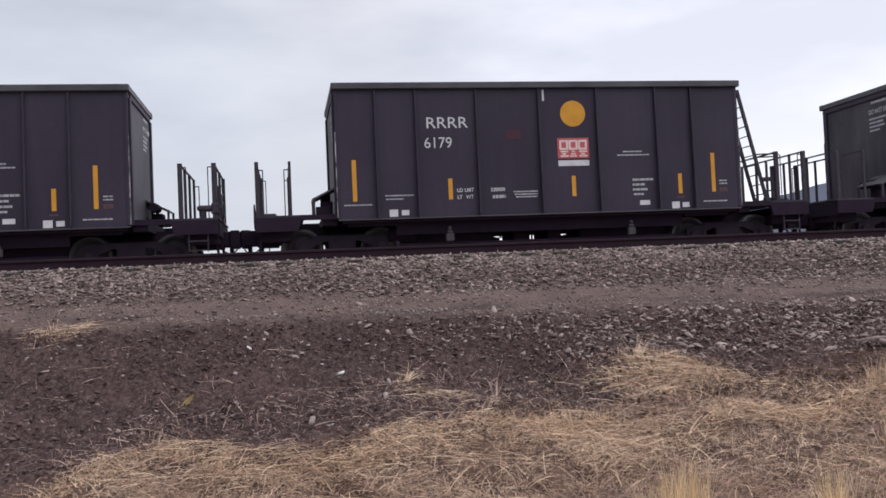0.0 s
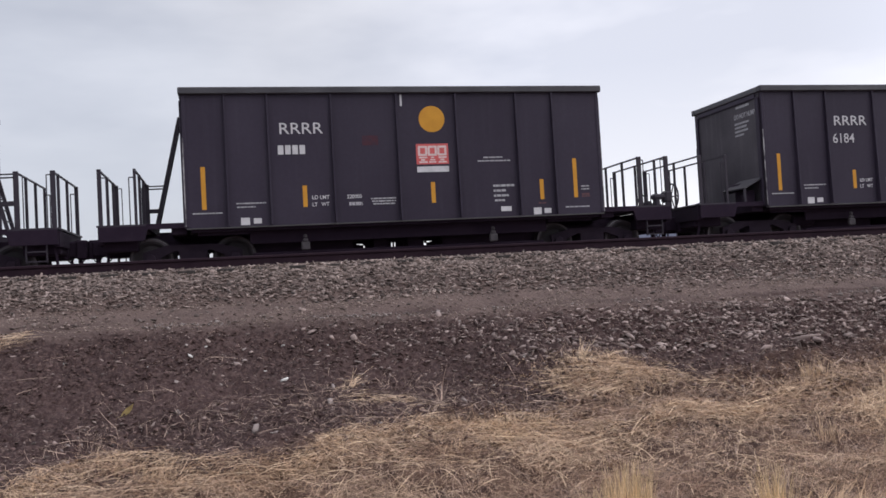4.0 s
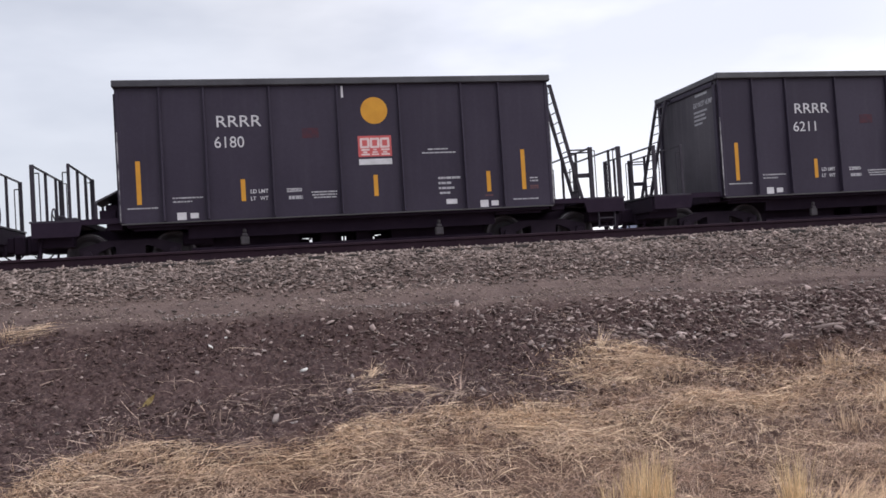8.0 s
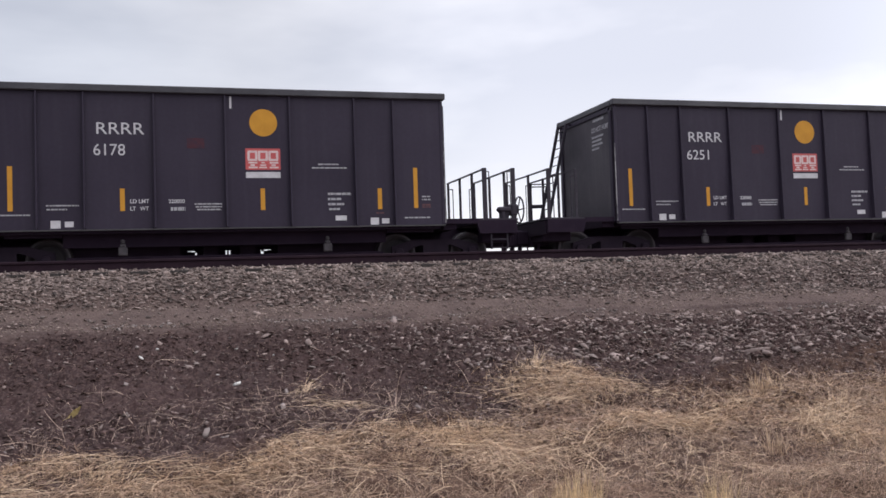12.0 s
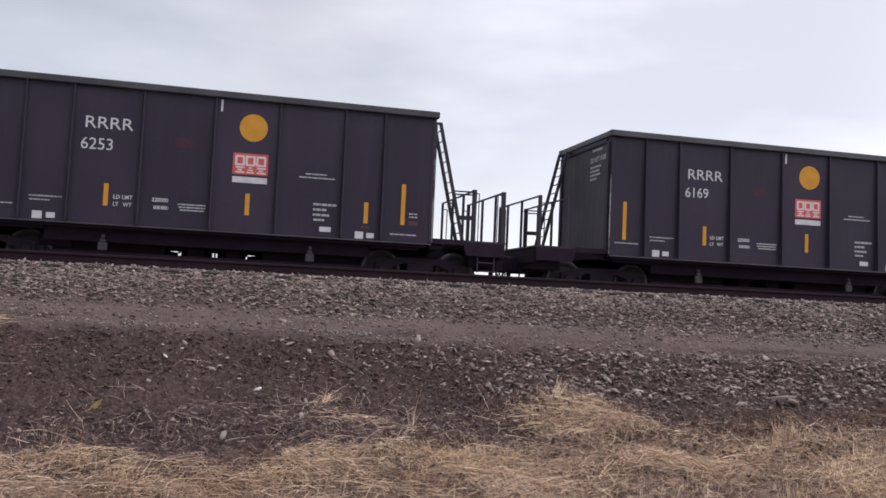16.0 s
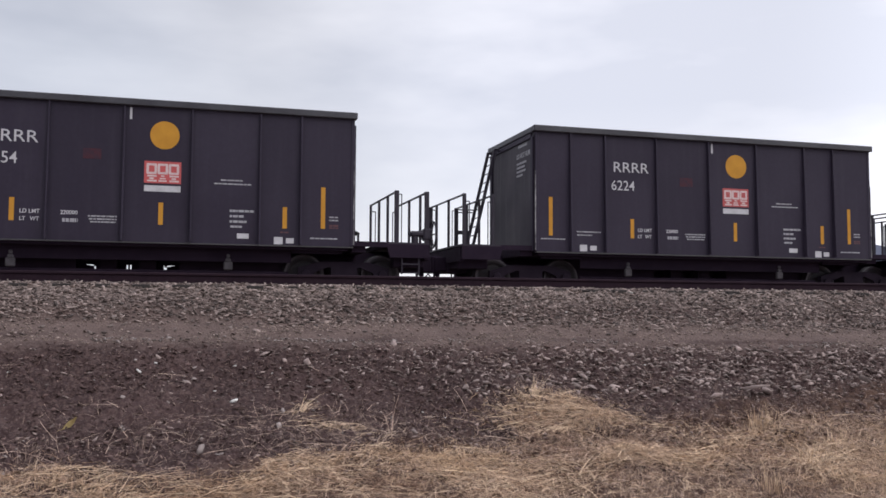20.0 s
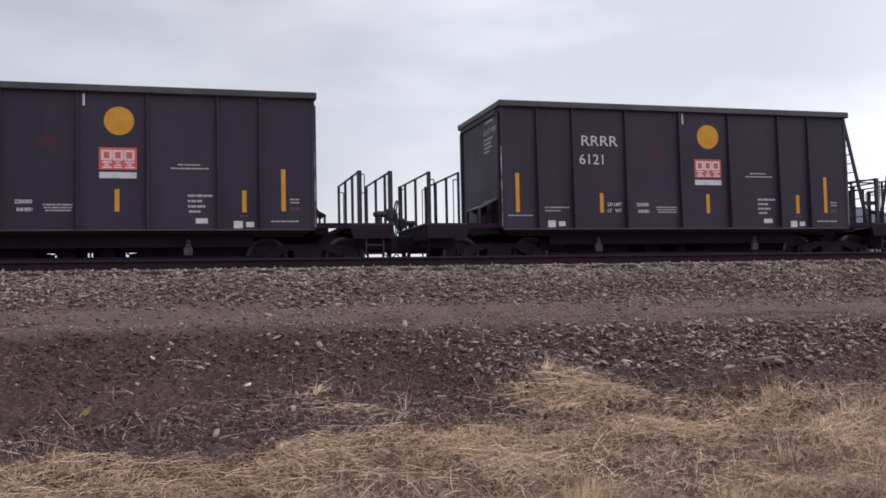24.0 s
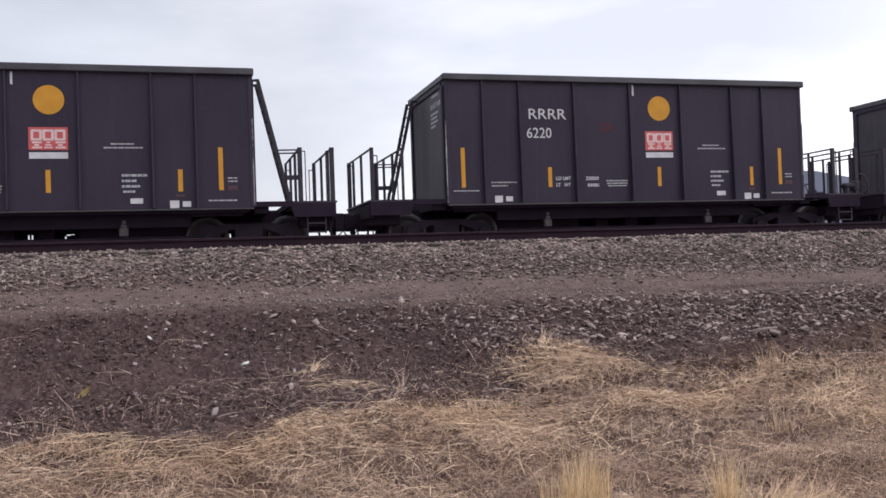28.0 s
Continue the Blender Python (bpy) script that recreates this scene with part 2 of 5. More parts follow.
M_HILL = material("hazy_blue_hill", (0.120, 0.128, 0.172), 1.0, second=(0.155, 0.163, 0.205), scale=0.004, amount=0.6, spec=0.0)
M_BOX = material("grey_latch_iron", (0.052, 0.046, 0.053), 0.8, second=(0.028, 0.024, 0.029), scale=8, amount=0.6)


# ------------------------------------------------------------------ ground plan, heights over the verge
BANK_Y = [-40.0, 3.0, 5.0, 6.2, 7.0, 8.0, 9.0, 10.0, 10.8, 11.15, 11.9, 12.5, 13.05, 13.4, 15.6, 16.6, 18.6, 19.4, 23.8, 25.6, 29.0, 60.0]
BANK_Z = [0.0, 0.0, 0.02, 0.10, 0.26, 0.42, 0.60, 0.89, 1.17, 1.265, 1.45, 1.72, 1.945, 1.958, 1.958, 1.70, 1.55, 1.74, 1.74, 1.0, 0.4, 0.2]
GRASS_X = [-9.0, -2.4, -1.76, -1.41, -1.08, -0.61, 0.06, 0.51, 0.97, 1.78, 2.75, 3.0, 3.4, 3.75, 4.2, 4.5, 5.2, 5.6, 6.2, 7.0, 14.0]
GRASS_Y = [5.6, 5.9, 6.88, 7.41, 7.75, 7.48, 7.10, 7.16, 7.75, 7.80, 7.45, 8.30, 8.90, 9.20, 8.85, 8.45, 8.25, 8.25, 8.60, 8.30, 8.50]
GRASS_X0 = -4.0


def bank(y):
    return float(np.interp(y, BANK_Y, BANK_Z))


def lumps(x, y):
    """Small unevenness of the bank, fading on the trackbed."""
    if not (2.0 < y < 13.2 and -14 < x < 26):
        return 0.0
    k = 0.045 if y < 10.9 else 0.015
    hummock = 0.045 * min(max(9.0 - y, 0.0), 1.0) * noise.noise((x * 2.1, y * 2.1, 11.3))
    return hummock + k * (noise.noise((x * 0.9, y * 0.9, 3.1)) + 0.5 * noise.noise((x * 3.1, y * 3.1, 7.7)) + 0.45 * noise.noise((x * 8.0, y * 8.0, 1.7)) + 0.3 * noise.noise((x * 17.0, y * 17.0, 4.2)))


def crumbs(x, y):
    """Crumbly relief of the bare soil, below the path."""
    k = min(max((y - 6.9) * 1.2, 0.0), 1.0) * min(max((11.1 - y - 0.04 * x) * 2.5, 0.12), 1.0)
    if k <= 0 or not (-3.7 < x < 10.5 and y < 12.2):
        return 0.0
    return k * (0.055 * max(noise.noise((x * 11.0, y * 11.0, 21.0)), -0.2) + 0.055 * max(noise.noise((x * 21.0, y * 21.0, 5.0)), -0.25))


# bare hollows in the thatch: x, y, half widths, depth
HOLLOWS = [(3.30, 7.72, 0.30, 0.11, 0.07), (3.85, 8.02, 0.34, 0.10, 0.06), (2.94, 7.40, 0.16, 0.13, 0.05), (4.83, 6.90, 0.42, 0.24, 0.03), (3.36, 6.48, 0.42, 0.22, 0.05), (-0.85, 7.20, 0.25, 0.10, 0.04), (3.95, 6.60, 0.28, 0.16, 0.04),
           (4.60, 6.35, 0.30, 0.14, 0.04), (-0.24, 7.05, 0.22, 0.10, 0.04), (1.55, 7.30, 0.25, 0.10, 0.03), (2.10, 6.92, 0.20, 0.09, 0.03), (2.75, 6.45, 0.25, 0.12, 0.03), (0.55, 6.80, 0.22, 0.09, 0.03), (4.45, 8.15, 0.24, 0.16, 0.03)]


def hollow(x, y, deep=False):
    """How bare a spot of the verge is, 0 to 1, or how deep it lies."""
    k = 0.0
    for a, b, u, v, d in HOLLOWS:
        k = np.maximum(k, (d if deep else 1.0) * np.exp(-((x - a) / u) ** 2 - ((y - b) / v) ** 2))
    return k


def mound(x, y):
    """The low rise under the straw heap, steep on its south side."""
    along, across = (x - 3.72) * 0.94 - (y - 8.62) * 0.34, (x - 3.72) * 0.34 + (y - 8.62) * 0.94
    return 0.065 * math.exp(-(along / 0.42) ** 2 - (across / (0.26 if across < 0 else 0.40)) ** 2)


def height(x, y):
    h = bank(y) + lumps(x, y) + crumbs(x, y)
    if -1.5 < x < 6.0 and 5.5 < y < 10.0:
        h += mound(x, y) - float(hollow(x, y, True))
    return h


def mesh_from(name, verts, faces, mat, smooth=False):
    me = bpy.data.meshes.new(name)
    me.from_pydata(verts, [], faces)
    me.materials.append(mat)
    if smooth:
        me.polygons.foreach_set("use_smooth", [True] * len(me.polygons))
    me.update()
    return me


def ground_material():
    """Dark cinder soil, a trodden brown path along the track, thatch-covered verge."""
    m = bpy.data.materials.new("cinder_soil_and_verge")
    m.use_nodes = True
    nd, lk = m.node_tree.nodes, m.node_tree.links
    bsdf = nd["Principled BSDF"]
    bsdf.inputs["Roughness"].default_value = 0.95
    bsdf.inputs["Specular IOR Level"].default_value = 0.2
    co = nd.new("ShaderNodeTexCoord")
    sep = nd.new("ShaderNodeSeparateXYZ")
    lk.new(co.outputs["Object"], sep.inputs["Vector"])

    def tex(sc, detail=5.0):
        n = nd.new("ShaderNodeTexNoise")
        n.inputs["Scale"].default_value, n.inputs["Detail"].default_value = sc, detail
        lk.new(co.outputs["Object"], n.inputs["Vector"])
        return n.outputs["Fac"]

    def rng(src, a, b, c=0.0, d=1.0):
        r = nd.new("ShaderNodeMapRange")
        for key, v in zip(("From Min", "From Max", "To Min", "To Max"), (a, b, c, d)):
            r.inputs[key].default_value = v
        lk.new(src, r.inputs["Value"])
        return r.outputs["Result"]

    def mul(a, b, op="MULTIPLY"):
        q = nd.new("ShaderNodeMath")
        q.operation = op
        lk.new(a, q.inputs[0])
        if isinstance(b, float):
            q.inputs[1].default_value = b
        else:
            lk.new(b, q.inputs[1])
        return q.outputs[0]

    def mix(fac, a, b):
        q = nd.new("ShaderNodeMix")
        q.data_type = "RGBA"
        lk.new(fac, q.inputs[0])
        for sock, v in ((q.inputs[6], a), (q.inputs[7], b)):
            if isinstance(v, tuple):
                sock.default_value = (*v, 1)
            else:
                lk.new(v, sock)
        return q.outputs[2]

    soil = mix(rng(tex(1.1), 0.35, 0.65), (0.0285, 0.0159, 0.0159), (0.055, 0.0326, 0.0314))
    soil = mix(rng(tex(21.0, 3.0), 0.46, 0.64, 0.0, 0.75), soil, (0.100, 0.065, 0.0590))
    soil = mix(rng(tex(55.0), 0.52, 0.75, 0.0, 0.6), soil, (0.16, 0.117, 0.104))
    path = mix(rng(tex(2.2), 0.3, 0.7), (0.066, 0.0435, 0.039), (0.120, 0.083, 0.073))
    path = mix(rng(tex(48.0), 0.47, 0.70, 0.0, 0.75), path, (0.190, 0.142, 0.123))
    askew = mul(sep.outputs["Y"], mul(sep.outputs["X"], 0.04), "ADD")
    wavy = mul(askew, rng(tex(1.6), 0.0, 1.0, -0.3, 0.3), "ADD")
    on_path = mul(rng(wavy, 10.65, 11.15), rng(wavy, 12.2, 12.6, 1.0, 0.0))
    thatch = mix(rng(tex(6.0), 0.35, 0.65), (0.046, 0.0245, 0.0190), (0.122, 0.074, 0.053))
    edge = nd.new("ShaderNodeMath")
    edge.operation = "ADD"
    lk.new(sep.outputs["Y"], edge.inputs[0])
    lk.new(rng(tex(1.3), 0.0, 1.0, -0.5, 0.5), edge.inputs[1])
    on_verge = rng(mul(edge.outputs[0], mul(sep.outputs["X"], -0.25), "ADD"), 6.95, 7.6, 1.0, 0.0)
    # a broken dark streak along the lower side of the path
    path_streak = mul(mul(rng(wavy, 11.10, 11.17), rng(wavy, 11.24, 11.34, 1.0, 0.0)), rng(tex(0.7), 0.45, 0.6, 0.0, 0.75))
    path = mix(path_streak, path, (0.050, 0.030, 0.028))
    col = mix(on_path, soil, path)
    col = mix(on_verge, col, thatch)
    bed = mix(rng(tex(24.0), 0.35, 0.65), (0.13, 0.098, 0.088), (0.30, 0.238, 0.21))
    on_bed = mul(rng(sep.outputs["Y"], 12.2, 12.9), rng(sep.outputs["Y"], 25.0, 27.0, 1.0, 0.0))
    col = mix(on_bed, col, bed)
    lk.new(col, bsdf.inputs["Base Color"])
    bp = nd.new("ShaderNodeBump")
    bp.inputs["Strength"].default_value, bp.inputs["Distance"].default_value = 0.7, 0.03
    lk.new(tex(28.0, 8.0), bp.inputs["Height"])
    lk.new(bp.outputs["Normal"], bsdf.inputs["Normal"])
    return m


def build_ground():
    xs = [-3000, -600, -150, -60, -30, -20, -14, -10, -8, -6.5, -5.5, -4.8, -4.2] + [round(-3.7 + 0.026 * i, 3) for i in range(510)] + [9.7, 9.9, 10.2, 10.6, 11, 11.5, 12, 12.6, 13.3, 14.2, 15, 16, 17.5, 19, 21, 26, 40, 70, 160, 600, 3000]
    ys = [-3000, -500, -100, -40, -15, -5, 0, 2] + [3.4, 3.8, 4.2, 4.6] + [round(5 + 0.07 * i, 3) for i in range(28)] + [round(6.96 + 0.026 * i, 3) for i in range(180)] + [round(11.66 + 0.08 * i, 3) for i in range(23)] + \
         [13.6, 13.85, 14.6, 15.6, 16.1, 16.6, 17.6, 18.6, 19.0, 19.4, 21.6, 23.8, 24.7, 25.6, 27, 29, 40, 60, 150, 500, 3000]
    verts = [(x, y, height(x, y)) for y in ys for x in xs]
    n = len(xs)
    faces = [(j * n + i, j * n + i + 1, (j + 1) * n + i + 1, (j + 1) * n + i) for j in range(len(ys) - 1) for i in range(n - 1)]
    ob = new("ground", mesh_from("ground", verts, faces, ground_material(), True))
    return tagged(ob, "dark cinder soil bank with a trodden path and thatched verge", "ground", kind="structure")


build_ground()


# ------------------------------------------------------------------ scattered stone and straw
def ico():
    bm = bmesh.new()
    bmesh.ops.create_icosphere(bm, subdivisions=1, radius=1.0)
    v = np.array([q.co[:] for q in bm.verts])
    f = np.array([[q.index for q in p.verts] for p in bm.faces])
    bm.free()
    return v, f


def octa():
    v = np.array([(1, 0, 0), (-1, 0, 0), (0, 1, 0), (0, -1, 0), (0.2, 0.1, 1), (0, 0, -1)], float)
    f = np.array([(0, 2, 4), (2, 1, 4), (1, 3, 4), (3, 0, 4), (2, 0, 5), (1, 2, 5), (3, 1, 5), (0, 3, 5)])
    return v, f


def stones(name, places, sizes, mat, seed, flat=0.6, sink=0.25, coarse=False):
    """Many broken stones in one mesh: each an uneven, squashed twenty-sided lump, turned at random."""
    rng = np.random.default_rng(seed)
    v, f = octa() if coarse else ico()
    n = len(places)
    p = v[None] * (1 + rng.uniform(-0.25, 0.25, (n, len(v), 1)))
    for _ in range(0 if coarse else 5):
        # broken faces: cut the lump by a few planes
        cut = rng.normal(size=(n, 1, 3))
        cut /= np.linalg.norm(cut, axis=2, keepdims=True)
        over = (p * cut).sum(-1, keepdims=True) - rng.uniform(0.22, 0.62, (n, 1, 1))
        p = p - cut * np.maximum(over, 0)
    p = p * np.stack([rng.uniform(0.9, 1.7, n), rng.uniform(0.60, 1.05, n), rng.uniform(0.45, 1.0, n) * flat], -1)[:, None, :]
    q = rng.normal(size=(n, 4))
    q[:, 1:3] *= 0.18
    q /= np.linalg.norm(q, axis=1)[:, None]
    w, x, y, z = q.T
    rot = np.stack([np.stack([1 - 2 * (y * y + z * z), 2 * (x * y - z * w), 2 * (x * z + y * w)], -1),
                    np.stack([2 * (x * y + z * w), 1 - 2 * (x * x + z * z), 2 * (y * z - x * w)], -1),
                    np.stack([2 * (x * z - y * w), 2 * (y * z + x * w), 1 - 2 * (x * x + y * y)], -1)], -2)
    p = np.einsum("nij,nvj->nvi", rot, p) * sizes[:, None, None] * 0.5
    p += places[:, None, :]
    p[:, :, 2] += (sizes * (0.5 - sink) * 0.6)[:, None]
    faces = (f[None] + (np.arange(n) * len(v))[:, None, None]).reshape(-1, 3)
    me = bpy.data.meshes.new(name)
    me.vertices.add(n * len(v))
    me.vertices.foreach_set("co", p.reshape(-1))
    me.loops.add(len(faces) * 3)
    me.loops.foreach_set("vertex_index", faces.reshape(-1))
    me.polygons.add(len(faces))
    me.polygons.foreach_set("loop_start", np.arange(len(faces)) * 3)
    me.materials.append(mat)
    me.update(calc_edges=True)
    return new(name, me)


def scatter(rng, n, x0, x1, y0, y1, keep=None):
    xy = np.stack([rng.uniform(x0, x1, n), rng.uniform(y0, y1, n)], -1)
    if keep is not None:
        xy = xy[keep(xy[:, 0], xy[:, 1], rng.random(n))]
    return np.array([(x, y, height(x, y)) for x, y in xy])


def patchy(x, y, sc, seed):
    return np.array([noise.noise((a * sc, b * sc, seed)) for a, b in zip(x, y)])


def build_stone():
    rng = np.random.default_rng(11)
    skew = 0.04                      # the path closes on the verge eastwards
    p = scatter(rng, 40000, -4.6, 14.5, 11.2, 13.6, lambda x, y, r: r < np.clip((y + 0.04 * x - 11.74) * 2.2 + 0.35 * patchy(x, y, 1.2, 6.0), 0.06, 1))
    size = 0.030 + 0.066 * rng.random(len(p)) ** 1.7
    tagged(stones("ballast_stones", p, size, M_BALLAST, 12, flat=0.36), "crushed brown-grey ballast stones heaped under the rail", "ballast", kind="stuff")

    p = scatter(rng, 52000, -3.8, 10.5, 7.0, 11.8, lambda x, y, r: r < np.clip(0.6 + 0.9 * patchy(x, y, 1.1, 5.5), 0.2, 1) * np.clip((11.05 - y - skew * x) * 1.8, 0, 1))
    size = 0.012 + 0.052 * rng.random(len(p)) ** 2.3
    tagged(stones("soil_clods", p, size, M_CLOD, 17, flat=0.27, coarse=True), "dark crumbled soil clods on the bank", "soil", kind="stuff")

    p = scatter(rng, 36000, -4.5, 13, 7.2, 11.8, lambda x, y, r: r < np.clip(0.26 + 0.7 * patchy(x, y, 0.9, 5.0) + 0.09 * x, 0.06, 1) * np.clip((11.2 - y - skew * x) * 1.6, 0, 1))
    size = 0.010 + 0.042 * rng.random(len(p)) ** 2.4
    tagged(stones("gravel", p, size, M_GRAVEL, 13, flat=0.42, coarse=True), "small brown gravel strewn over dark soil", "gravel", kind="stuff")

    # fine gravel: thin on the trodden path, a pebbly line along its lower edge
    p = scatter(rng, 60000, -5, 15, 9.8, 12.4, lambda x, y, r: r < np.maximum(np.clip(0.32 + 0.9 * patchy(x, y * 2.0, 0.8, 8.0), 0.08, 1) * (np.abs(y + skew * x - 11.5) < 0.45),
                                                                             np.exp(-((y + skew * x - 11.05) / 0.16) ** 2) * np.clip(0.5 + 1.0 * patchy(x, y, 0.9, 3.0), 0.05, 0.9)))
    size = 0.010 + 0.038 * rng.random(len(p)) ** 2.0
    tagged(stones("path_gravel", p, size, M_PATHGRAVEL, 14, coarse=True, sink=0.4), "fine trodden gravel on the trackside path", "gravel", kind="stuff")

    # pale pebbles in a line under the path
    p = scatter(rng, 9000, -1.0, 9.0, 10.4, 11.6, lambda x, y, r: r < np.exp(-((y + skew * x - 11.10 - 0.10 * patchy(x, y, 0.7, 12.0)) / 0.08) ** 2) * np.clip(0.35 + 1.3 * patchy(x, y, 0.9, 13.0), 0.03, 0.9))
    size = 0.018 + 0.045 * rng.random(len(p)) ** 1.8
    tagged(stones("edge_pebbles", p, size, M_SOILSTONE, 18, flat=0.5, coarse=True), "pale pebbles lying in a line below the path", "gravel", kind="stuff")

    # loose stones thrown along the lower edge of the path, thicker to the east
    p = scatter(rng, 21000, -4, 13, 9.0, 11.4, lambda x, y, r: r < np.clip(0.04 + (x - 0.6) * 0.16, 0.03, 0.95) * np.clip((11.08 - y - skew * x) * 2.5, 0, 1) * np.clip((y - 9.2 + 0.05 * x) * 1.2, 0.1, 1))
    size = 0.026 + 0.085 * rng.random(len(p)) ** 2.2
    tagged(stones("rubble_stones", p, size, M_ROCK, 15, flat=0.36, sink=0.3), "broken brown rubble stones along the path edge", "rubble", kind="stuff")
    p = scatter(rng, 800, 0.8, 13, 9.3, 11.0, lambda x, y, r: r < np.clip((x - 0.3) * 0.16, 0, 1) * (y + skew * x < 11.0))
    size = 0.065 + 0.10 * rng.random(len(p)) ** 2.0
    tagged(stones("broken_slabs", p, size, M_ROCK, 20, flat=0.34, sink=0.3), "larger broken rock slabs below the path edge", "rubble", kind="stuff")

    p = scatter(rng, 190, -4, 10, 7.5, 10.9)
    size = 0.022 + 0.065 * rng.random(len(p)) ** 2.2
    tagged(stones("soil_stones", p, size, M_SOILSTONE, 19, flat=0.55, sink=0.3), "loose grey stones half sunk in the soil bank", "stones", kind="stuff")

    p = scatter(rng, 70, -4, 9, 7.6, 10.9)
    size = 0.015 + 0.035 * rng.random(len(p)) ** 2.5
    tagged(stones("pale_pebbles", p, size, M_PALE, 16), "scattered pale pebbles on dark soil", "pebbles", kind="stuff")


build_stone()


def lone_stone(x, y, size, seed, mat=None):
    ob = stones("pale_stone", np.zeros((1, 3)), np.array([size]), mat or M_PALE, seed)
    ob.location = (x, y, height(x, y) + 0.22 * size)
    return tagged(ob, "single pale whitish stone lying on the dark soil bank", "stone", group="pale stones on the bank")


for i, (sx, sy, sd) in enumerate([(-0.43, 10.08, 0.13), (0.52, 9.22, 0.09), (0.55, 10.15, 0.065), (-0.28, 10.33, 0.06), (5.33, 12.15, 0.08), (6.74, 12.86, 0.09), (0.95, 10.1, 0.05), (1.05, 10.25, 0.05)]):
    lone_stone(sx, sy, sd, 40 + i)
for i, (sx, sy, sd) in enumerate([(-0.55, 9.44, 0.080), (-0.48, 8.48, 0.080), (0.17, 7.73, 0.085), (0.34, 7.74, 0.085), (0.12, 9.96, 0.075), (1.31, 9.66, 0.100), (1.51, 9.76, 0.085), (2.02, 7.97, 0.11), (0.96, 8.96, 0.10), (-1.37, 7.9, 0.075), (3.24, 9.55, 0.06), (3.16, 9.98, 0.08)]):
    tagged(lone_stone(sx, sy, sd, 60 + i, M_SOILSTONE), "single rounded grey stone lying on the dark soil bank")


for sx, sy, sd, sn, words in ((6.3, 9.05, 0.27, 81, "pale brown broken slab lying in the rubble"), (5.75, 9.0, 0.20, 82, "reddish-brown flat rock lying in the rubble"), (6.55, 9.15, 0.18, 83, "pale brown broken slab lying in the rubble"), (4.5, 9.75, 0.16, 84, "pale brown broken slab lying in the rubble")):
    rock = lone_stone(sx, sy, sd, sn, M_ROCK)
    rock.name = "rock_slab"
    tagged(rock, words, "rock", group="rock slabs in the rubble")


def build_leaf():
    bm = bmesh.new()
    pts = [(0, 0, 0), (0.03, 0.022, 0.020), (0.07, 0.036, 0.045), (0.105, 0.024, 0.068), (0.125, 0.004, 0.098), (0.100, -0.016, 0.055), (0.070, -0.022, 0.022), (0.03, -0.018, 0.006)]
    vs = [bm.verts.new(p) for p in pts]
    c, d = bm.verts.new((0.042, 0, 0.004)), bm.verts.new((0.085, 0.002, 0.034))
    for a, b in zip(vs, vs[1:] + vs[:1]):
        bm.faces.new((a, b, d if a in vs[2:6] else c))
    bm.faces.new((vs[2], d, c))
    bm.faces.new((vs[6], c, d))
    stem = [bm.verts.new(p) for p in ((0.002, 0.003, 0), (0.002, -0.003, 0), (-0.095, -0.012, -0.012), (-0.095, -0.007, -0.012))]
    bm.faces.new(stem)
    bmesh.ops.solidify(bm, geom=bm.faces[:], thickness=0.002)
    me = bpy.data.meshes.new("leaf")
    bm.to_mesh(me)
    bm.free()
    me.materials.append(M_LEAF)
    ob = new("leaf", me)
    ob.matrix_world = pose(-1.0, 8.66, height(-1.0, 8.66) + 0.035, 25, -8, 28)
    tagged(ob, "curled yellow fallen leaf on dark soil", "leaf")


build_leaf()


def strands(name, roots, head, length, rise, droop, curl, width, mat, seed, grounded=True, pieces=4):
    """Dry stems: narrow strips of a few pieces that leave roots at the angle rise and droop towards the tip."""
    rng = np.random.default_rng(seed)
    n = len(roots)
    d = np.stack([np.cos(head), np.sin(head)], -1)
    reach = length * np.cos(rise)
    slope = np.zeros(n)
    if grounded:
        slope = np.array([height(x + u, y + v) - height(x, y) for (x, y), (u, v) in zip(roots[:, :2], d * reach[:, None])])
    s = np.linspace(0, 1, pieces + 1)[None, :]
    along, swing = reach[:, None] * s, (curl * length)[:, None] * s ** 2
    x = roots[:, :1] + d[:, :1] * along - d[:, 1:] * swing
    y = roots[:, 1:2] + d[:, 1:] * along + d[:, :1] * swing
    z = roots[:, 2:] + (length * np.sin(rise))[:, None] * s - (droop * length)[:, None] * s ** 2 + slope[:, None] * s
    mid = np.stack([x, y, z], -1)
    side = np.stack([-d[:, 1], d[:, 0], rng.uniform(-0.9, 0.9, n)], -1) * (width * 0.5)[:, None]
    side = side[:, None, :] * (1 - 0.7 * s[0] ** 2)[None, :, None]
    verts = np.stack([mid - side, mid + side], 2).reshape(-1, 3)
    quad = np.array([[2 * i, 2 * i + 1, 2 * i + 3, 2 * i + 2] for i in range(pieces)])
    faces = (quad[None] + (np.arange(n) * (2 * pieces + 2))[:, None, None]).reshape(-1, 4)
    me = bpy.data.meshes.new(name)
    me.vertices.add(len(verts))
    me.vertices.foreach_set("co", verts.reshape(-1))
    me.loops.add(len(faces) * 4)
    me.loops.foreach_set("vertex_index", faces.reshape(-1))
    me.polygons.add(len(faces))
    me.polygons.foreach_set("loop_start", np.arange(len(faces)) * 4)
    me.materials.append(mat)
    me.update(calc_edges=True)
    return new(name, me)


def verge_edge(x):
    return np.interp(x, GRASS_X, GRASS_Y)


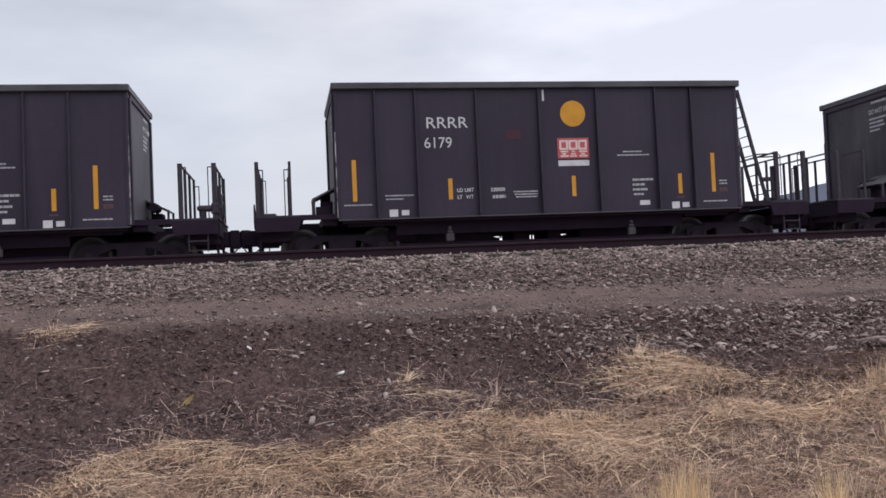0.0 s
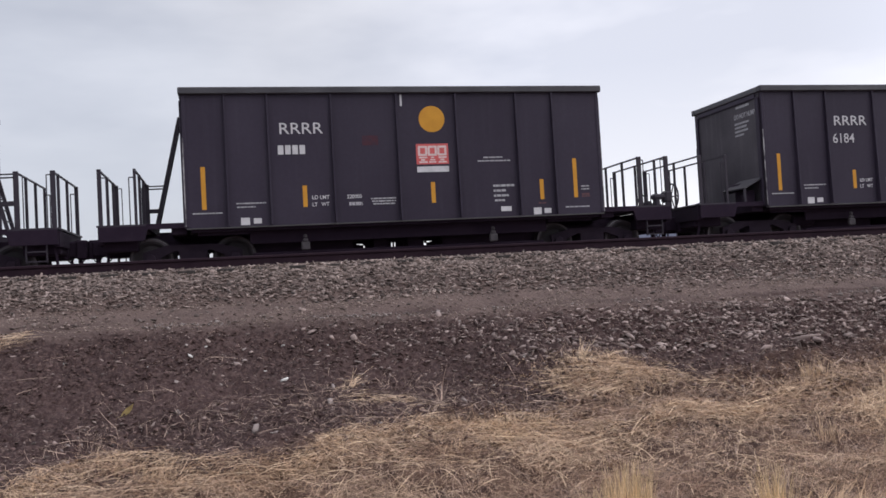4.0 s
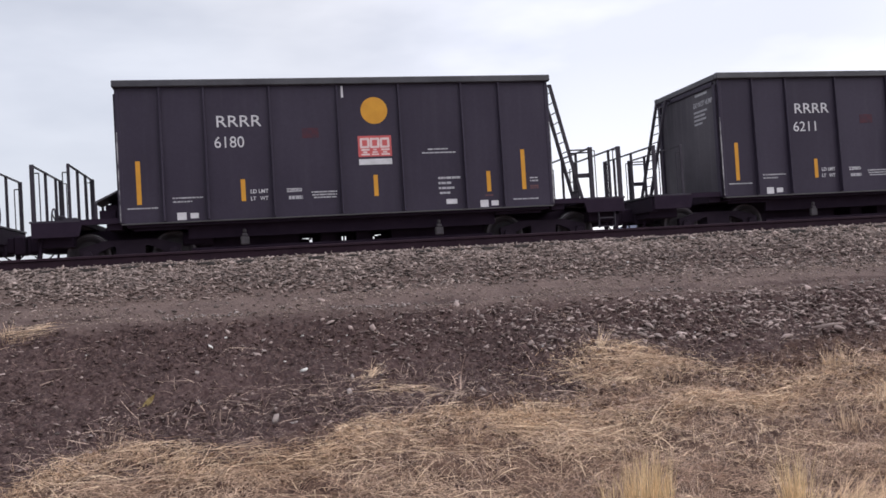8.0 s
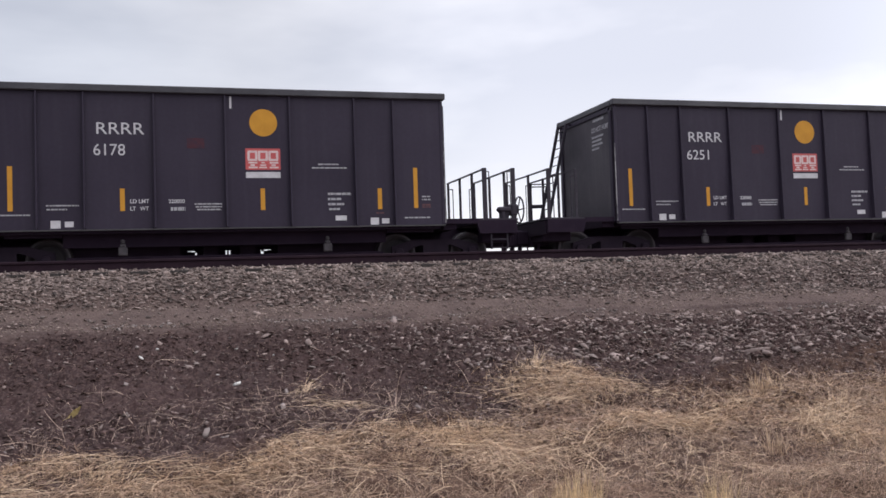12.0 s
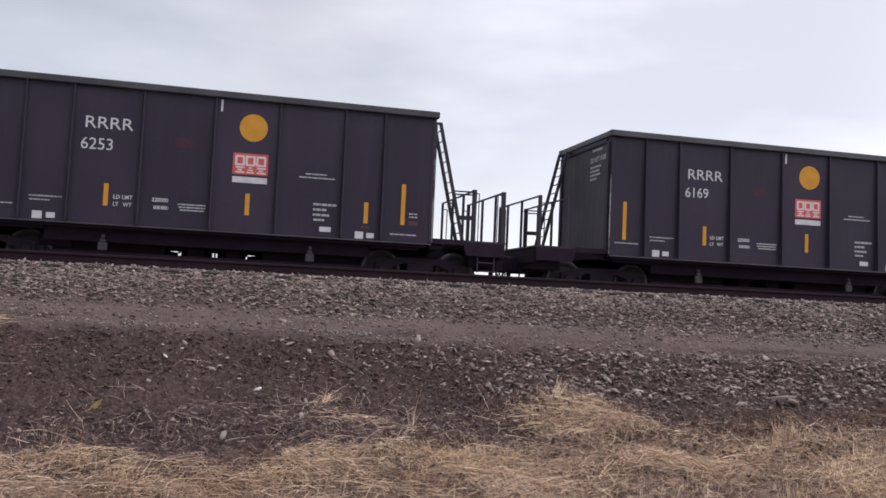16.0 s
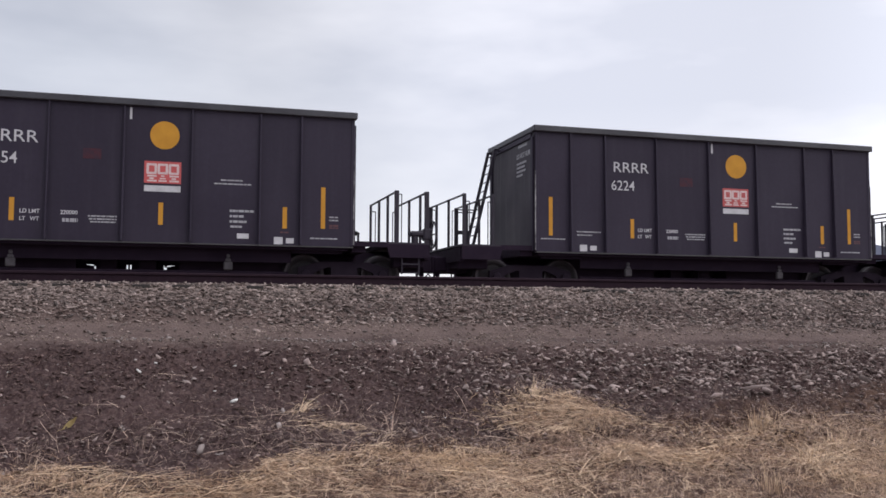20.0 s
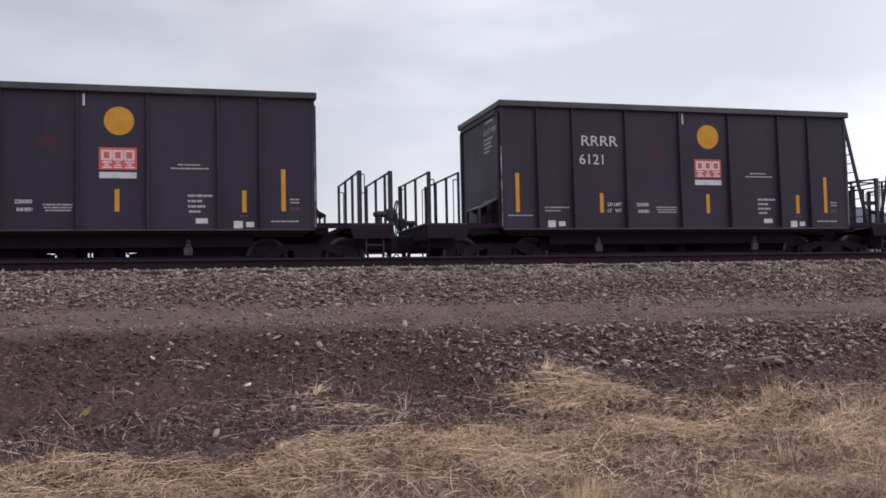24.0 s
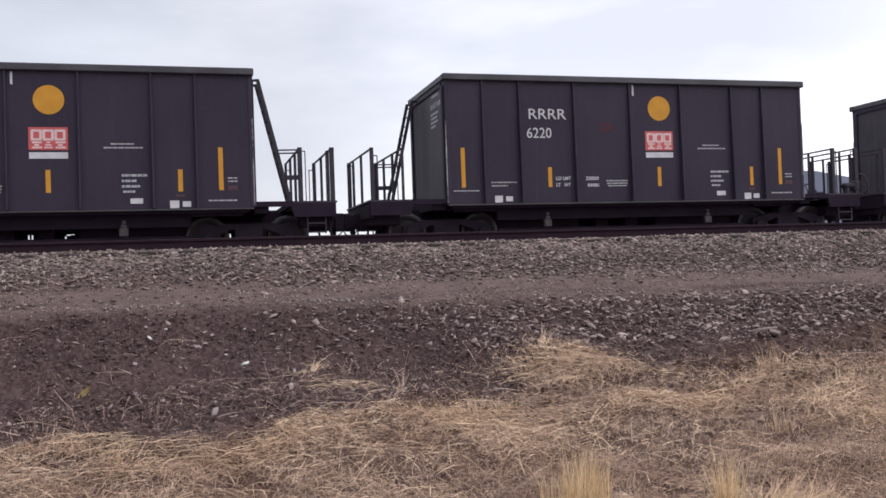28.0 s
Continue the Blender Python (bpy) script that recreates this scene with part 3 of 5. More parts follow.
def golden(x, y):
    """Where the straw lies thick and golden: along the verge's edge, on the heap and down the swaths below it."""
    band = np.exp(-((verge_edge(x) - 0.24 - y) / 0.24) ** 2) * np.clip((3.0 - x) * 2, 0, 1)
    heap = 0.8 * np.exp(-((x - 3.68) / 0.5) ** 2 - ((y - 8.62) / 0.42) ** 2)
    swath = np.exp(-((y - np.interp(x, [3.3, 3.7, 4.4, 5.4], [7.0, 7.45, 7.25, 7.75])) / 0.20) ** 2) * np.clip((x - 3.2) * 3, 0, 1) * np.clip((5.7 - x) * 3, 0, 1)
    left = np.exp(-((x - 2.3) / 0.7) ** 2 - ((y - 7.2) / 0.42) ** 2)
    east = np.exp(-((x - 5.6) / 0.9) ** 2 - ((y - 7.0) / 0.75) ** 2)
    return np.clip(np.maximum.reduce([0.9 * band, heap, 0.8 * swath, 0.8 * left, 0.55 * east]) * (0.75 + 0.9 * patchy(x, y, 2.4, 19.0)), 0, 1)


def build_straw():
    rng = np.random.default_rng(21)

    def inside(x, y):
        return np.clip((verge_edge(x) - 0.10 + 0.20 * patchy(x, y, 1.5, 2.0) - y) * 3.0, 0, 1)

    def lie(p):
        combed = 2.6 * patchy(p[:, 0], p[:, 1], 0.9, 14.0) + rng.normal(0, 0.7, len(p)) + np.where(rng.random(len(p)) < 0.5, math.pi, 0)
        return np.where(rng.random(len(p)) < 0.45, rng.uniform(0, 2 * math.pi, len(p)), combed)

    # matted grey-brown thatch, thin enough for the soil to show
    p = scatter(rng, 330000, -2.6, 8.2, 4.5, 9.6, lambda x, y, r: r < inside(x, y) * np.clip(0.66 + 0.9 * patchy(x, y, 1.0, 9.0) + 1.1 * patchy(x, y, 2.9, 29.0), 0.16, 1) * (1 - 0.8 * hollow(x, y)))
    n = len(p)
    p[:, 2] += 0.045 * rng.random(n) ** 1.5
    tagged(strands("thatch", p, lie(p), 0.025 + 0.10 * rng.random(n) ** 1.6, rng.uniform(-0.05, 0.8, n), rng.uniform(0.1, 0.5, n), rng.normal(0, 0.22, n), rng.uniform(0.0017, 0.0040, n), M_THATCH, 22, pieces=2),
           "matted grey-brown dead grass thatch covering the verge", "dry grass", kind="stuff")
    # golden straw where it lies thick
    p = scatter(rng, 210000, -2.2, 7.4, 5.6, 9.5, lambda x, y, r: r < golden(x, y) * (1 - 0.95 * hollow(x, y)))
    n = len(p)
    p[:, 2] += 0.055 * rng.random(n)
    tagged(strands("golden_straw", p, lie(p), 0.03 + 0.13 * rng.random(n) ** 1.5, rng.uniform(0.0, 0.7, n), rng.uniform(0.1, 0.45, n), rng.normal(0, 0.18, n), rng.uniform(0.0017, 0.0038, n), M_STRAW, 23, pieces=2),
           "golden fallen straw matted thick on the verge", "dry grass", kind="stuff")
    # loose bleached stems over everything
    p = scatter(rng, 24000, -2.6, 8.0, 4.5, 9.4, lambda x, y, r: r < inside(x, y) * np.clip(0.35 + 0.9 * patchy(x, y, 1.6, 51.0), 0.05, 1))
    n = len(p)
    p[:, 2] += rng.uniform(0.01, 0.06, n)
    tagged(strands("bleached_stems", p, lie(p), 0.07 + 0.28 * rng.random(n) ** 2.4, rng.uniform(0.0, 0.6, n), rng.uniform(0.05, 0.45, n), rng.normal(0, 0.12, n), rng.uniform(0.0018, 0.0042, n) * np.clip(0.25 + p[:, 1] / 9.5, 0.65, 1.05), M_PALESTRAW, 25, pieces=3),
           "loose bleached grass stems lying over the verge", "dry grass", kind="stuff")
    # grey wiry stems standing in the near verge
    p = scatter(rng, 17000, 0.4, 7.0, 4.4, 7.0, lambda x, y, r: r < np.clip(0.45 + 1.1 * patchy(x, y, 1.8, 71.0), 0.05, 1))
    n = len(p)
    tagged(strands("wiry_stems", p, rng.uniform(0, 2 * math.pi, n), 0.05 + 0.20 * rng.random(n) ** 2.0, rng.uniform(0.2, 1.5, n), rng.uniform(0.1, 0.9, n), rng.normal(0, 0.35, n), rng.uniform(0.0014, 0.0032, n), M_TWIG, 26, pieces=3),
           "wiry grey dead stems standing in the thatch", "dry grass", kind="stuff")
    # chopped litter on the soil beside the verge
    p = scatter(rng, 42000, -3.5, 10, 6.6, 10.7, lambda x, y, r: r < np.clip(0.55 - (y - verge_edge(x)) * 0.55 + 0.8 * patchy(x, y, 1.4, 31.0), 0.05, 0.9))
    n = len(p)
    p[:, 2] += rng.uniform(0.0, 0.02, n)
    tagged(strands("straw_litter", p, rng.uniform(0, 2 * math.pi, n), rng.uniform(0.02, 0.08, n), rng.uniform(0.0, 0.25, n), rng.uniform(0.0, 0.3, n), rng.normal(0, 0.2, n), rng.uniform(0.002, 0.0045, n), M_TWIG, 27, pieces=1),
           "short chopped straw litter on the soil", "straw litter", kind="stuff")
    # thin dead stalks and a few long fallen stems over the bare soil
    p = scatter(rng, 20000, -3.5, 9, 7.2, 10.7, lambda x, y, r: r < np.clip(0.45 - (y - verge_edge(x)) * 0.42 + 0.8 * patchy(x, y, 1.0, 4.0) + 0.9 * np.exp(-((x - 1.0) / 1.1) ** 2 - ((y - 8.6) / 0.6) ** 2), 0.02, 1))
    n = len(p)
    p[:, 2] += rng.uniform(0.0, 0.03, n)
    tagged(strands("dead_stalks", p, rng.uniform(0, 2 * math.pi, n), rng.uniform(0.05, 0.24, n), rng.uniform(0.0, 0.5, n), rng.uniform(0.0, 0.45, n), rng.normal(0, 0.25, n), rng.uniform(0.002, 0.004, n), M_TWIG, 24, pieces=3),
           "thin grey dead stalks strewn over bare soil", "dead stalks", kind="stuff")
    p = scatter(rng, 700, -3.5, 10, 7.3, 10.4, lambda x, y, r: r < np.clip(0.4 - (y - verge_edge(x)) * 0.3 + 0.9 * patchy(x, y, 0.8, 44.0), 0.06, 1))
    n = len(p)
    p[:, 2] += rng.uniform(0.015, 0.05, n)
    tagged(strands("long_stems", p, lie(p), rng.uniform(0.18, 0.6, n), rng.uniform(0.0, 0.25, n), rng.uniform(0.0, 0.2, n), rng.normal(0, 0.12, n), rng.uniform(0.003, 0.0055, n), M_TWIG, 28),
           "long fallen dry stems lying on the soil bank", "dry stems", kind="stuff")


build_straw()


def bundle(a, b, spread, count, lift, mat, seed, label):
    """One swath of straw combed from a to b, arching over the ground by lift."""
    rng = np.random.default_rng(seed)
    dx, dy = b[0] - a[0], b[1] - a[1]
    long, way = math.hypot(dx, dy), math.atan2(dy, dx)
    u, v = rng.uniform(-0.15, 0.9, count), rng.normal(0, 1.25 * spread, count)
    # the stems draw together towards b
    v = v * (1 - 0.45 * np.clip(u, 0, 1))
    x, y = dx * u - math.sin(way) * v, dy * u + math.cos(way) * v
    z = np.array([height(a[0] + p, a[1] + q) - height(*a) for p, q in zip(x, y)])
    z = z + lift * rng.random(count) * np.exp(-(v / (1.2 * spread)) ** 2) * np.clip(1.3 - np.abs(u - 0.35), 0.2, 1)
    size = np.minimum(long * (0.10 + 0.50 * rng.random(count) ** 1.4), rng.uniform(0.16, 0.46, count))
    rise = rng.uniform(-0.03, 0.24, count) + np.where(rng.random(count) < 0.2, rng.uniform(0, 0.6, count), 0)
    flip = np.where(rng.random(count) < 0.2, math.pi, 0)
    head = way + flip + rng.normal(0, 0.30, count) * np.where(rng.random(count) < 0.5, 3.5, 1.0) - 0.5 * v / max(long, 0.2)
    # roots are kept in the clump's own space, so the lie of the land is added here
    slope = (height(*b) - height(*a)) / max(long, 0.1)
    ob = strands("straw_swath", np.stack([x, y, z], -1), head, size, rise + np.arctan(slope) * np.cos(flip), np.sin(np.maximum(rise, 0)) * 0.9 + 0.02, rng.normal(0, 0.14, count), rng.uniform(0.0018, 0.0042, count), mat, seed + 1, False, 3)
    ob.location = (a[0], a[1], height(*a))
    return tagged(ob, label, "straw swath", group="combed straw swaths", kind="stuff")


SWATHS = [((3.42, 8.86), (4.20, 8.46), 0.10, 110, 0.06), ((3.30, 8.60), (4.28, 8.42), 0.10, 130, 0.08), ((3.50, 9.05), (4.10, 8.62), 0.10, 70, 0.07), ((3.02, 8.40), (3.95, 8.46), 0.08, 80, 0.07),
          ((3.62, 9.25), (3.98, 8.92), 0.12, 60, 0.10), ((3.00, 8.35), (3.60, 8.46), 0.08, 50, 0.09), ((3.14, 7.84), (3.70, 8.38), 0.05, 40, 0.09), ((3.24, 8.12), (3.95, 8.40), 0.07, 70, 0.08),
          ((3.60, 7.50), (4.35, 7.20), 0.11, 130, 0.08), ((4.00, 7.35), (4.70, 7.35), 0.11, 110, 0.08), ((4.50, 7.35), (5.40, 7.75), 0.10, 120, 0.09), ((4.20, 8.25), (4.95, 8.00), 0.14, 60, 0.06),
          ((1.90, 7.45), (2.80, 7.30), 0.15, 120, 0.08), ((1.90, 7.10), (2.70, 6.95), 0.17, 110, 0.07), ((2.20, 7.60), (2.75, 7.45), 0.08, 60, 0.09), ((2.25, 6.70), (3.35, 7.00), 0.10, 130, 0.07),
          ((2.50, 6.65), (3.20, 6.80), 0.12, 60, 0.05), ((-1.50, 7.10), (-0.90, 7.65), 0.12, 90, 0.08), ((-1.10, 7.60), (-0.50, 7.45), 0.10, 110, 0.09), ((-0.70, 7.40), (0.10, 7.05), 0.10, 110, 0.08),
          ((0.00, 7.00), (0.60, 7.10), 0.10, 80, 0.07), ((0.50, 7.05), (1.05, 7.65), 0.08, 80, 0.09), ((0.90, 7.65), (1.40, 7.65), 0.08, 80, 0.08), ((1.30, 7.60), (1.85, 7.70), 0.08, 90, 0.08),
          ((-1.30, 6.90), (-0.30, 6.90), 0.16, 120, 0.06), ((-0.30, 6.90), (0.70, 6.80), 0.16, 110, 0.06), ((0.80, 7.20), (1.70, 7.20), 0.15, 110, 0.06), ((0.90, 6.85), (1.80, 6.70), 0.15, 80, 0.05),
          ((3.30, 6.95), (3.80, 7.35), 0.10, 60, 0.06), ((4.90, 7.00), (5.70, 7.20), 0.14, 60, 0.06), ((5.30, 7.75), (6.00, 7.80), 0.14, 50, 0.06), ((5.20, 6.65), (5.85, 7.35), 0.16, 170, 0.12), ((5.60, 6.90), (6.10, 7.55), 0.16, 150, 0.12), ((5.75, 7.30), (6.30, 7.45), 0.14, 90, 0.12), ((-0.90, 7.25), (-0.10, 7.30), 0.12, 90, 0.07),
          ((3.00, 8.95), (3.50, 8.50), 0.10, 60, 0.10), ((3.10, 8.60), (3.30, 8.10), 0.10, 50, 0.10), ((3.95, 8.95), (4.45, 8.55), 0.12, 60, 0.08), ((3.30, 9.10), (3.80, 9.20), 0.10, 50, 0.12)]
for i, (sa, sb, sw, sn, sl) in enumerate(SWATHS):
    bundle(sa, sb, sw, int((1.5 if i < 12 else 1.0) * sn), sl, M_GOLD if i < 12 and i not in (5, 6) else M_PALESTRAW, 100 + 2 * i,
           "combed heap of long golden straw on the verge" if i < 8 else "flattened swath of dry golden straw on the verge")
SPRIGS = [((3.40, 9.15), (3.62, 9.45), 0.05, 20, 0.14), ((3.05, 9.30), (3.20, 8.78), 0.05, 16, 0.07), ((1.02, 8.85), (1.32, 9.25), 0.05, 36, 0.10), ((1.30, 9.05), (1.05, 9.10), 0.06, 16, 0.10), ((1.20, 8.54), (1.64, 8.46), 0.05, 200, 0.05), ((1.0, 8.65), (1.35, 8.80), 0.08, 30, 0.05),
          ((-0.50, 8.20), (0.10, 8.95), 0.03, 8, 0.04), ((0.00, 8.80), (0.80, 8.70), 0.10, 16, 0.05), ((0.10, 8.95), (0.55, 8.45), 0.05, 8, 0.05), ((-2.85, 10.76), (-2.15, 10.92), 0.12, 200, 0.10), ((-1.95, 10.15), (-1.55, 10.40), 0.06, 10, 0.05),
          ((4.34, 8.94), (5.45, 8.80), 0.02, 7, 0.05), ((4.50, 8.70), (4.28, 7.60), 0.02, 6, 0.08), ((5.40, 9.00), (6.15, 8.95), 0.10, 24, 0.06), ((2.60, 8.90), (3.20, 8.60), 0.10, 24, 0.06), ((2.40, 8.55), (3.00, 8.35), 0.12, 30, 0.06),
          ((1.55, 8.10), (2.00, 8.20), 0.08, 22, 0.08), ((0.60, 7.85), (1.20, 8.05), 0.10, 20, 0.05), ((-0.35, 7.60), (0.45, 7.95), 0.08, 18, 0.05), ((-1.55, 7.85), (-1.10, 8.15), 0.08, 12, 0.06)]
for i, (sa, sb, sw, sn, sl) in enumerate(SPRIGS):
    tagged(bundle(sa, sb, sw, sn, sl, M_TWIG if i in (6, 7, 8, 10, 13, 17, 18, 19) else M_PALESTRAW, 300 + 2 * i, "loose sprig of long dry stems lying on the soil"), category="dry stems", group="loose dry sprigs")


def tuft(x, y, radius, count, tall, mat, seed, label, lean=0.15, heading=None):
    """One standing clump of dry grass; with a heading it leans over that way."""
    rng = np.random.default_rng(seed)
    r = radius * rng.random(count) ** 0.6
    a = rng.uniform(0, 2 * math.pi, count)
    q = np.stack([r * np.cos(a), r * np.sin(a), np.zeros(count)], -1)
    q[:, 2] = [height(x + u, y + v) - height(x, y) - 0.01 for u, v in q[:, :2]]
    head = a + rng.normal(0, 0.6, count) if heading is None else heading + rng.normal(0, 0.35, count)
    tip = np.abs(rng.normal(0, lean, count)) * np.where(rng.random(count) < 0.15, 3.0, 1.0) if heading is None else np.clip(rng.normal(lean, 0.22, count), 0.05, 1.4)
    long = tall * (0.2 + 0.85 * rng.random(count) ** 1.1)
    ob = strands("grass_tuft", q, head, long, math.pi / 2 - tip, rng.uniform(0.0, 0.22, count) * (tip > 0.1), rng.normal(0, 0.10, count), rng.uniform(0.0020, 0.0042, count), mat, seed + 1, False)
    ob.location = (x, y, height(x, y))
    return tagged(ob, label, "grass tuft", group="dry grass tufts")


UPRIGHT = "upright clump of bleached dry grass on the verge"
for i, (tx, ty, tr, tc, th, lean, way) in enumerate([
        (2.20, 5.02, 0.11, 520, 0.45, 0.12, None), (2.34, 5.06, 0.06, 200, 0.42, 0.10, None), (2.05, 5.10, 0.06, 80, 0.36, 0.2, None), (3.07, 4.84, 0.055, 240, 0.46, 0.18, None), (3.13, 4.80, 0.05, 60, 0.50, 0.3, None),
        (3.25, 4.72, 0.10, 240, 0.48, 1.05, 0.3), (3.45, 4.80, 0.10, 160, 0.42, 1.1, 0.4), (3.62, 4.74, 0.10, 120, 0.44, 1.0, 0.3), (2.75, 5.35, 0.16, 60, 0.26, 0.5, None), (3.60, 5.55, 0.16, 60, 0.24, 0.5, None),
        (5.62, 8.02, 0.10, 120, 0.24, 0.25, None), (5.78, 8.00, 0.08, 60, 0.22, 0.25, None), (2.55, 7.42, 0.10, 40, 0.17, 0.3, None), (2.35, 7.45, 0.08, 30, 0.17, 0.3, None), (4.70, 6.55, 0.12, 60, 0.26, 0.35, None),
        (5.55, 7.10, 0.14, 90, 0.26, 0.4, None), (6.10, 7.40, 0.14, 80, 0.26, 0.4, None), (3.22, 6.00, 0.03, 5, 0.40, 0.1, None), (1.84, 8.16, 0.04, 7, 0.40, 0.45, 1.2), (-1.15, 7.85, 0.12, 26, 0.20, 0.5, None), (-0.30, 8.05, 0.10, 16, 0.20, 0.5, None),
        (3.66, 9.22, 0.05, 24, 0.46, 0.75, 0.7), (3.55, 9.02, 0.14, 70, 0.20, 0.6, 2.6), (3.88, 9.0, 0.18, 90, 0.17, 0.8, None), (3.30, 8.55, 0.16, 60, 0.16, 0.8, None), (3.20, 8.85, 0.04, 9, 0.26, 0.9, 2.0), (1.10, 8.98, 0.08, 44, 0.40, 1.05, 0.75), (-2.6, 10.82, 0.20, 130, 0.18, 0.8, None), (4.15, 5.75, 0.18, 80, 0.22, 0.5, None), (4.75, 5.60, 0.20, 110, 0.30, 0.5, None)]):
    tuft(tx, ty, tr, tc, th, M_STRAW if i in (5, 6, 7) else M_TALL if i < 8 else M_PALESTRAW if i in (10, 11, 12, 13, 14, 15, 16, 21, 22, 23, 24, 25, 26, 27) else M_TWIG, 500 + 2 * i, UPRIGHT if i not in (5, 6, 7) else "leaning clump of long golden grass on the verge", lean, way)


# ------------------------------------------------------------------ helpers for built things
def box(bm, cx, cy, cz, sx, sy, sz, m=None):
    mat = Matrix.Translation((cx, cy, cz)) @ Matrix.Diagonal((sx, sy, sz, 1))
    return bmesh.ops.create_cube(bm, size=1.0, matrix=(m @ mat) if m else mat)["verts"]


def bar(bm, a, b, w, h=None):
    """A square bar from a to b."""
    a, b = Vector(a), Vector(b)
    turn = (b - a).to_track_quat("X", "Z").to_matrix().to_4x4()
    return box(bm, 0, 0, 0, (b - a).length, w, h or w, Matrix.Translation((a + b) / 2) @ turn)


def rod(bm, a, b, r, seg=8):
    a, b = Vector(a), Vector(b)
    turn = (b - a).to_track_quat("Z", "Y").to_matrix().to_4x4()
    bmesh.ops.create_cone(bm, cap_ends=True, segments=seg, radius1=r, radius2=r, depth=(b - a).length, matrix=Matrix.Translation((a + b) / 2) @ turn)


def prism(bm, outline, y0, y1):
    """An x-z outline pulled along y."""
    n = len(outline)
    f, b = [bm.verts.new((x, y0, z)) for x, z in outline], [bm.verts.new((x, y1, z)) for x, z in outline]
    bm.faces.new(f)
    bm.faces.new(b[::-1])
    for i in range(n):
        bm.faces.new((f[i], b[i], b[(i + 1) % n], f[(i + 1) % n]))
    bmesh.ops.recalc_face_normals(bm, faces=bm.faces[:])


def bevelled(bm, size):
    bmesh.ops.bevel(bm, geom=bm.edges[:], offset=size, segments=1, affect="EDGES", clamp_overlap=True)
    return bm


def part(name, bm, mat, parent, label=""):
    me = bm
    if isinstance(bm, bmesh.types.BMesh):
        me = bpy.data.meshes.new(name)
        bm.to_mesh(me)
        bm.free()
    if not me.materials:
        me.materials.append(mat)
    ob = new(name, me)
    ob.parent = parent
    return tagged(ob, label) if label else ob


def shape(maker, *args):
    bm = bmesh.new()
    maker(bm, *args)
    return bm


# ------------------------------------------------------------------ the two tracks
NEAR_RAIL_Y, NEAR_TOP = 13.5, 2.13
FAR_Y, FAR_TOP = 21.6, 1.96
RAIL_OUT = [(-0.07, 0), (0.07, 0), (0.07, 0.012), (0.012, 0.03), (0.012, 0.125), (0.036, 0.138), (0.036, 0.165), (0.026, 0.172), (-0.026, 0.172), (-0.036, 0.165), (-0.036, 0.138), (-0.012, 0.125), (-0.012, 0.03), (-0.07, 0.012)]


def rail_mesh(x0, x1):
    n = len(RAIL_OUT)
    verts = [(x, y, z - 0.172) for x in (x0, x1) for y, z in RAIL_OUT]
    faces = [(i, (i + 1) % n, n + (i + 1) % n, n + i) for i in range(n)] + [tuple(range(n))[::-1], tuple(range(n, 2 * n))]
    me = mesh_from("rail", verts, faces, M_RAIL)
    me.materials.append(M_RAILTOP)
    for i in (7,):
        me.polygons[i].material_index = 1
    return me


def build_track(name, y, top, label):
    root = tagged(new(name), label, "railway track", kind="structure")
    root.location = (0, y, top)
    me = rail_mesh(-250, 350)
    for dy in (-0.753, 0.753):
        part("rail", me, M_RAIL, root, "rust-brown steel rail").location = (0, dy, 0)
    return root


near_track = build_track("near_track", NEAR_RAIL_Y + 0.753, NEAR_TOP, "empty rust-brown railway track on wooden ties in ballast")
far_track = build_track("far_track", FAR_Y, FAR_TOP, "railway track under the passing train")


def tie_mesh():
    bm = bmesh.new()
    box(bm, 0, 0, -0.085, 0.23, 2.6, 0.17)
    return bevelled(bm, 0.008)


tie_me = None
for i in range(56):
    x = -7.7 + 0.51 * i
    tie = part("tie", tie_me or tie_mesh(), M_TIE, near_track)
    tie_me = tie.data
    tie.location = (x + random.uniform(-0.015, 0.015), random.uniform(-0.04, 0.04), -0.186)
    tie.rotation_euler = (0, 0, random.uniform(-0.012, 0.012))
far_ties = bmesh.new()
for i in range(180):
    box(far_ties, -30 + 0.51 * i, 0, -0.27, 0.23, 2.6, 0.17)
tagged(part("ties", far_ties, M_TIE, far_track, "dark wooden ties"), kind="stuff")


# ------------------------------------------------------------------ distant hills
def build_hills():
    rng = random.Random(5)
    verts, faces = [], []
    n = 90
    for i in range(n + 1):
        az = radians(-60 + 130 * i / n)
        deg = math.degrees(az)
        el = 0.9 + 4.0 * math.exp(-((deg - 35.1) / 11) ** 2) + 0.3 * noise.noise((deg * 0.13, 0.4, 0)) + 0.22 * noise.noise((deg * 0.6, 2.4, 0))
        top = 2600 * math.tan(radians(max(el, 0.3)))
        for r, z in ((2450, -20), (2600, top), (2800, -20)):
            verts.append((r * math.sin(az), r * math.cos(az), z))
    for i in range(n):
        a = 3 * i
        faces += [(a, a + 3, a + 4, a + 1), (a + 1, a + 4, a + 5, a + 2)]
    ob = new("distant_hills", mesh_from("distant_hills", verts, faces, M_HILL, True))
    tagged(ob, "hazy blue hills low on the horizon", "hills", kind="structure")


build_hills()


# ------------------------------------------------------------------ the hopper cars
LEN, HALF_W, TOP, SILL, DECK, WHEEL_R = 9.553, 1.63, 4.075, 1.055, 1.19, 0.457
X0 = -LEN / 2
RIBS = [0.89, 1.80, 3.19, 4.66, 6.04, 7.48, 8.37]
Z0 = -0.34                       # heights noted over the eye, brought to rail level


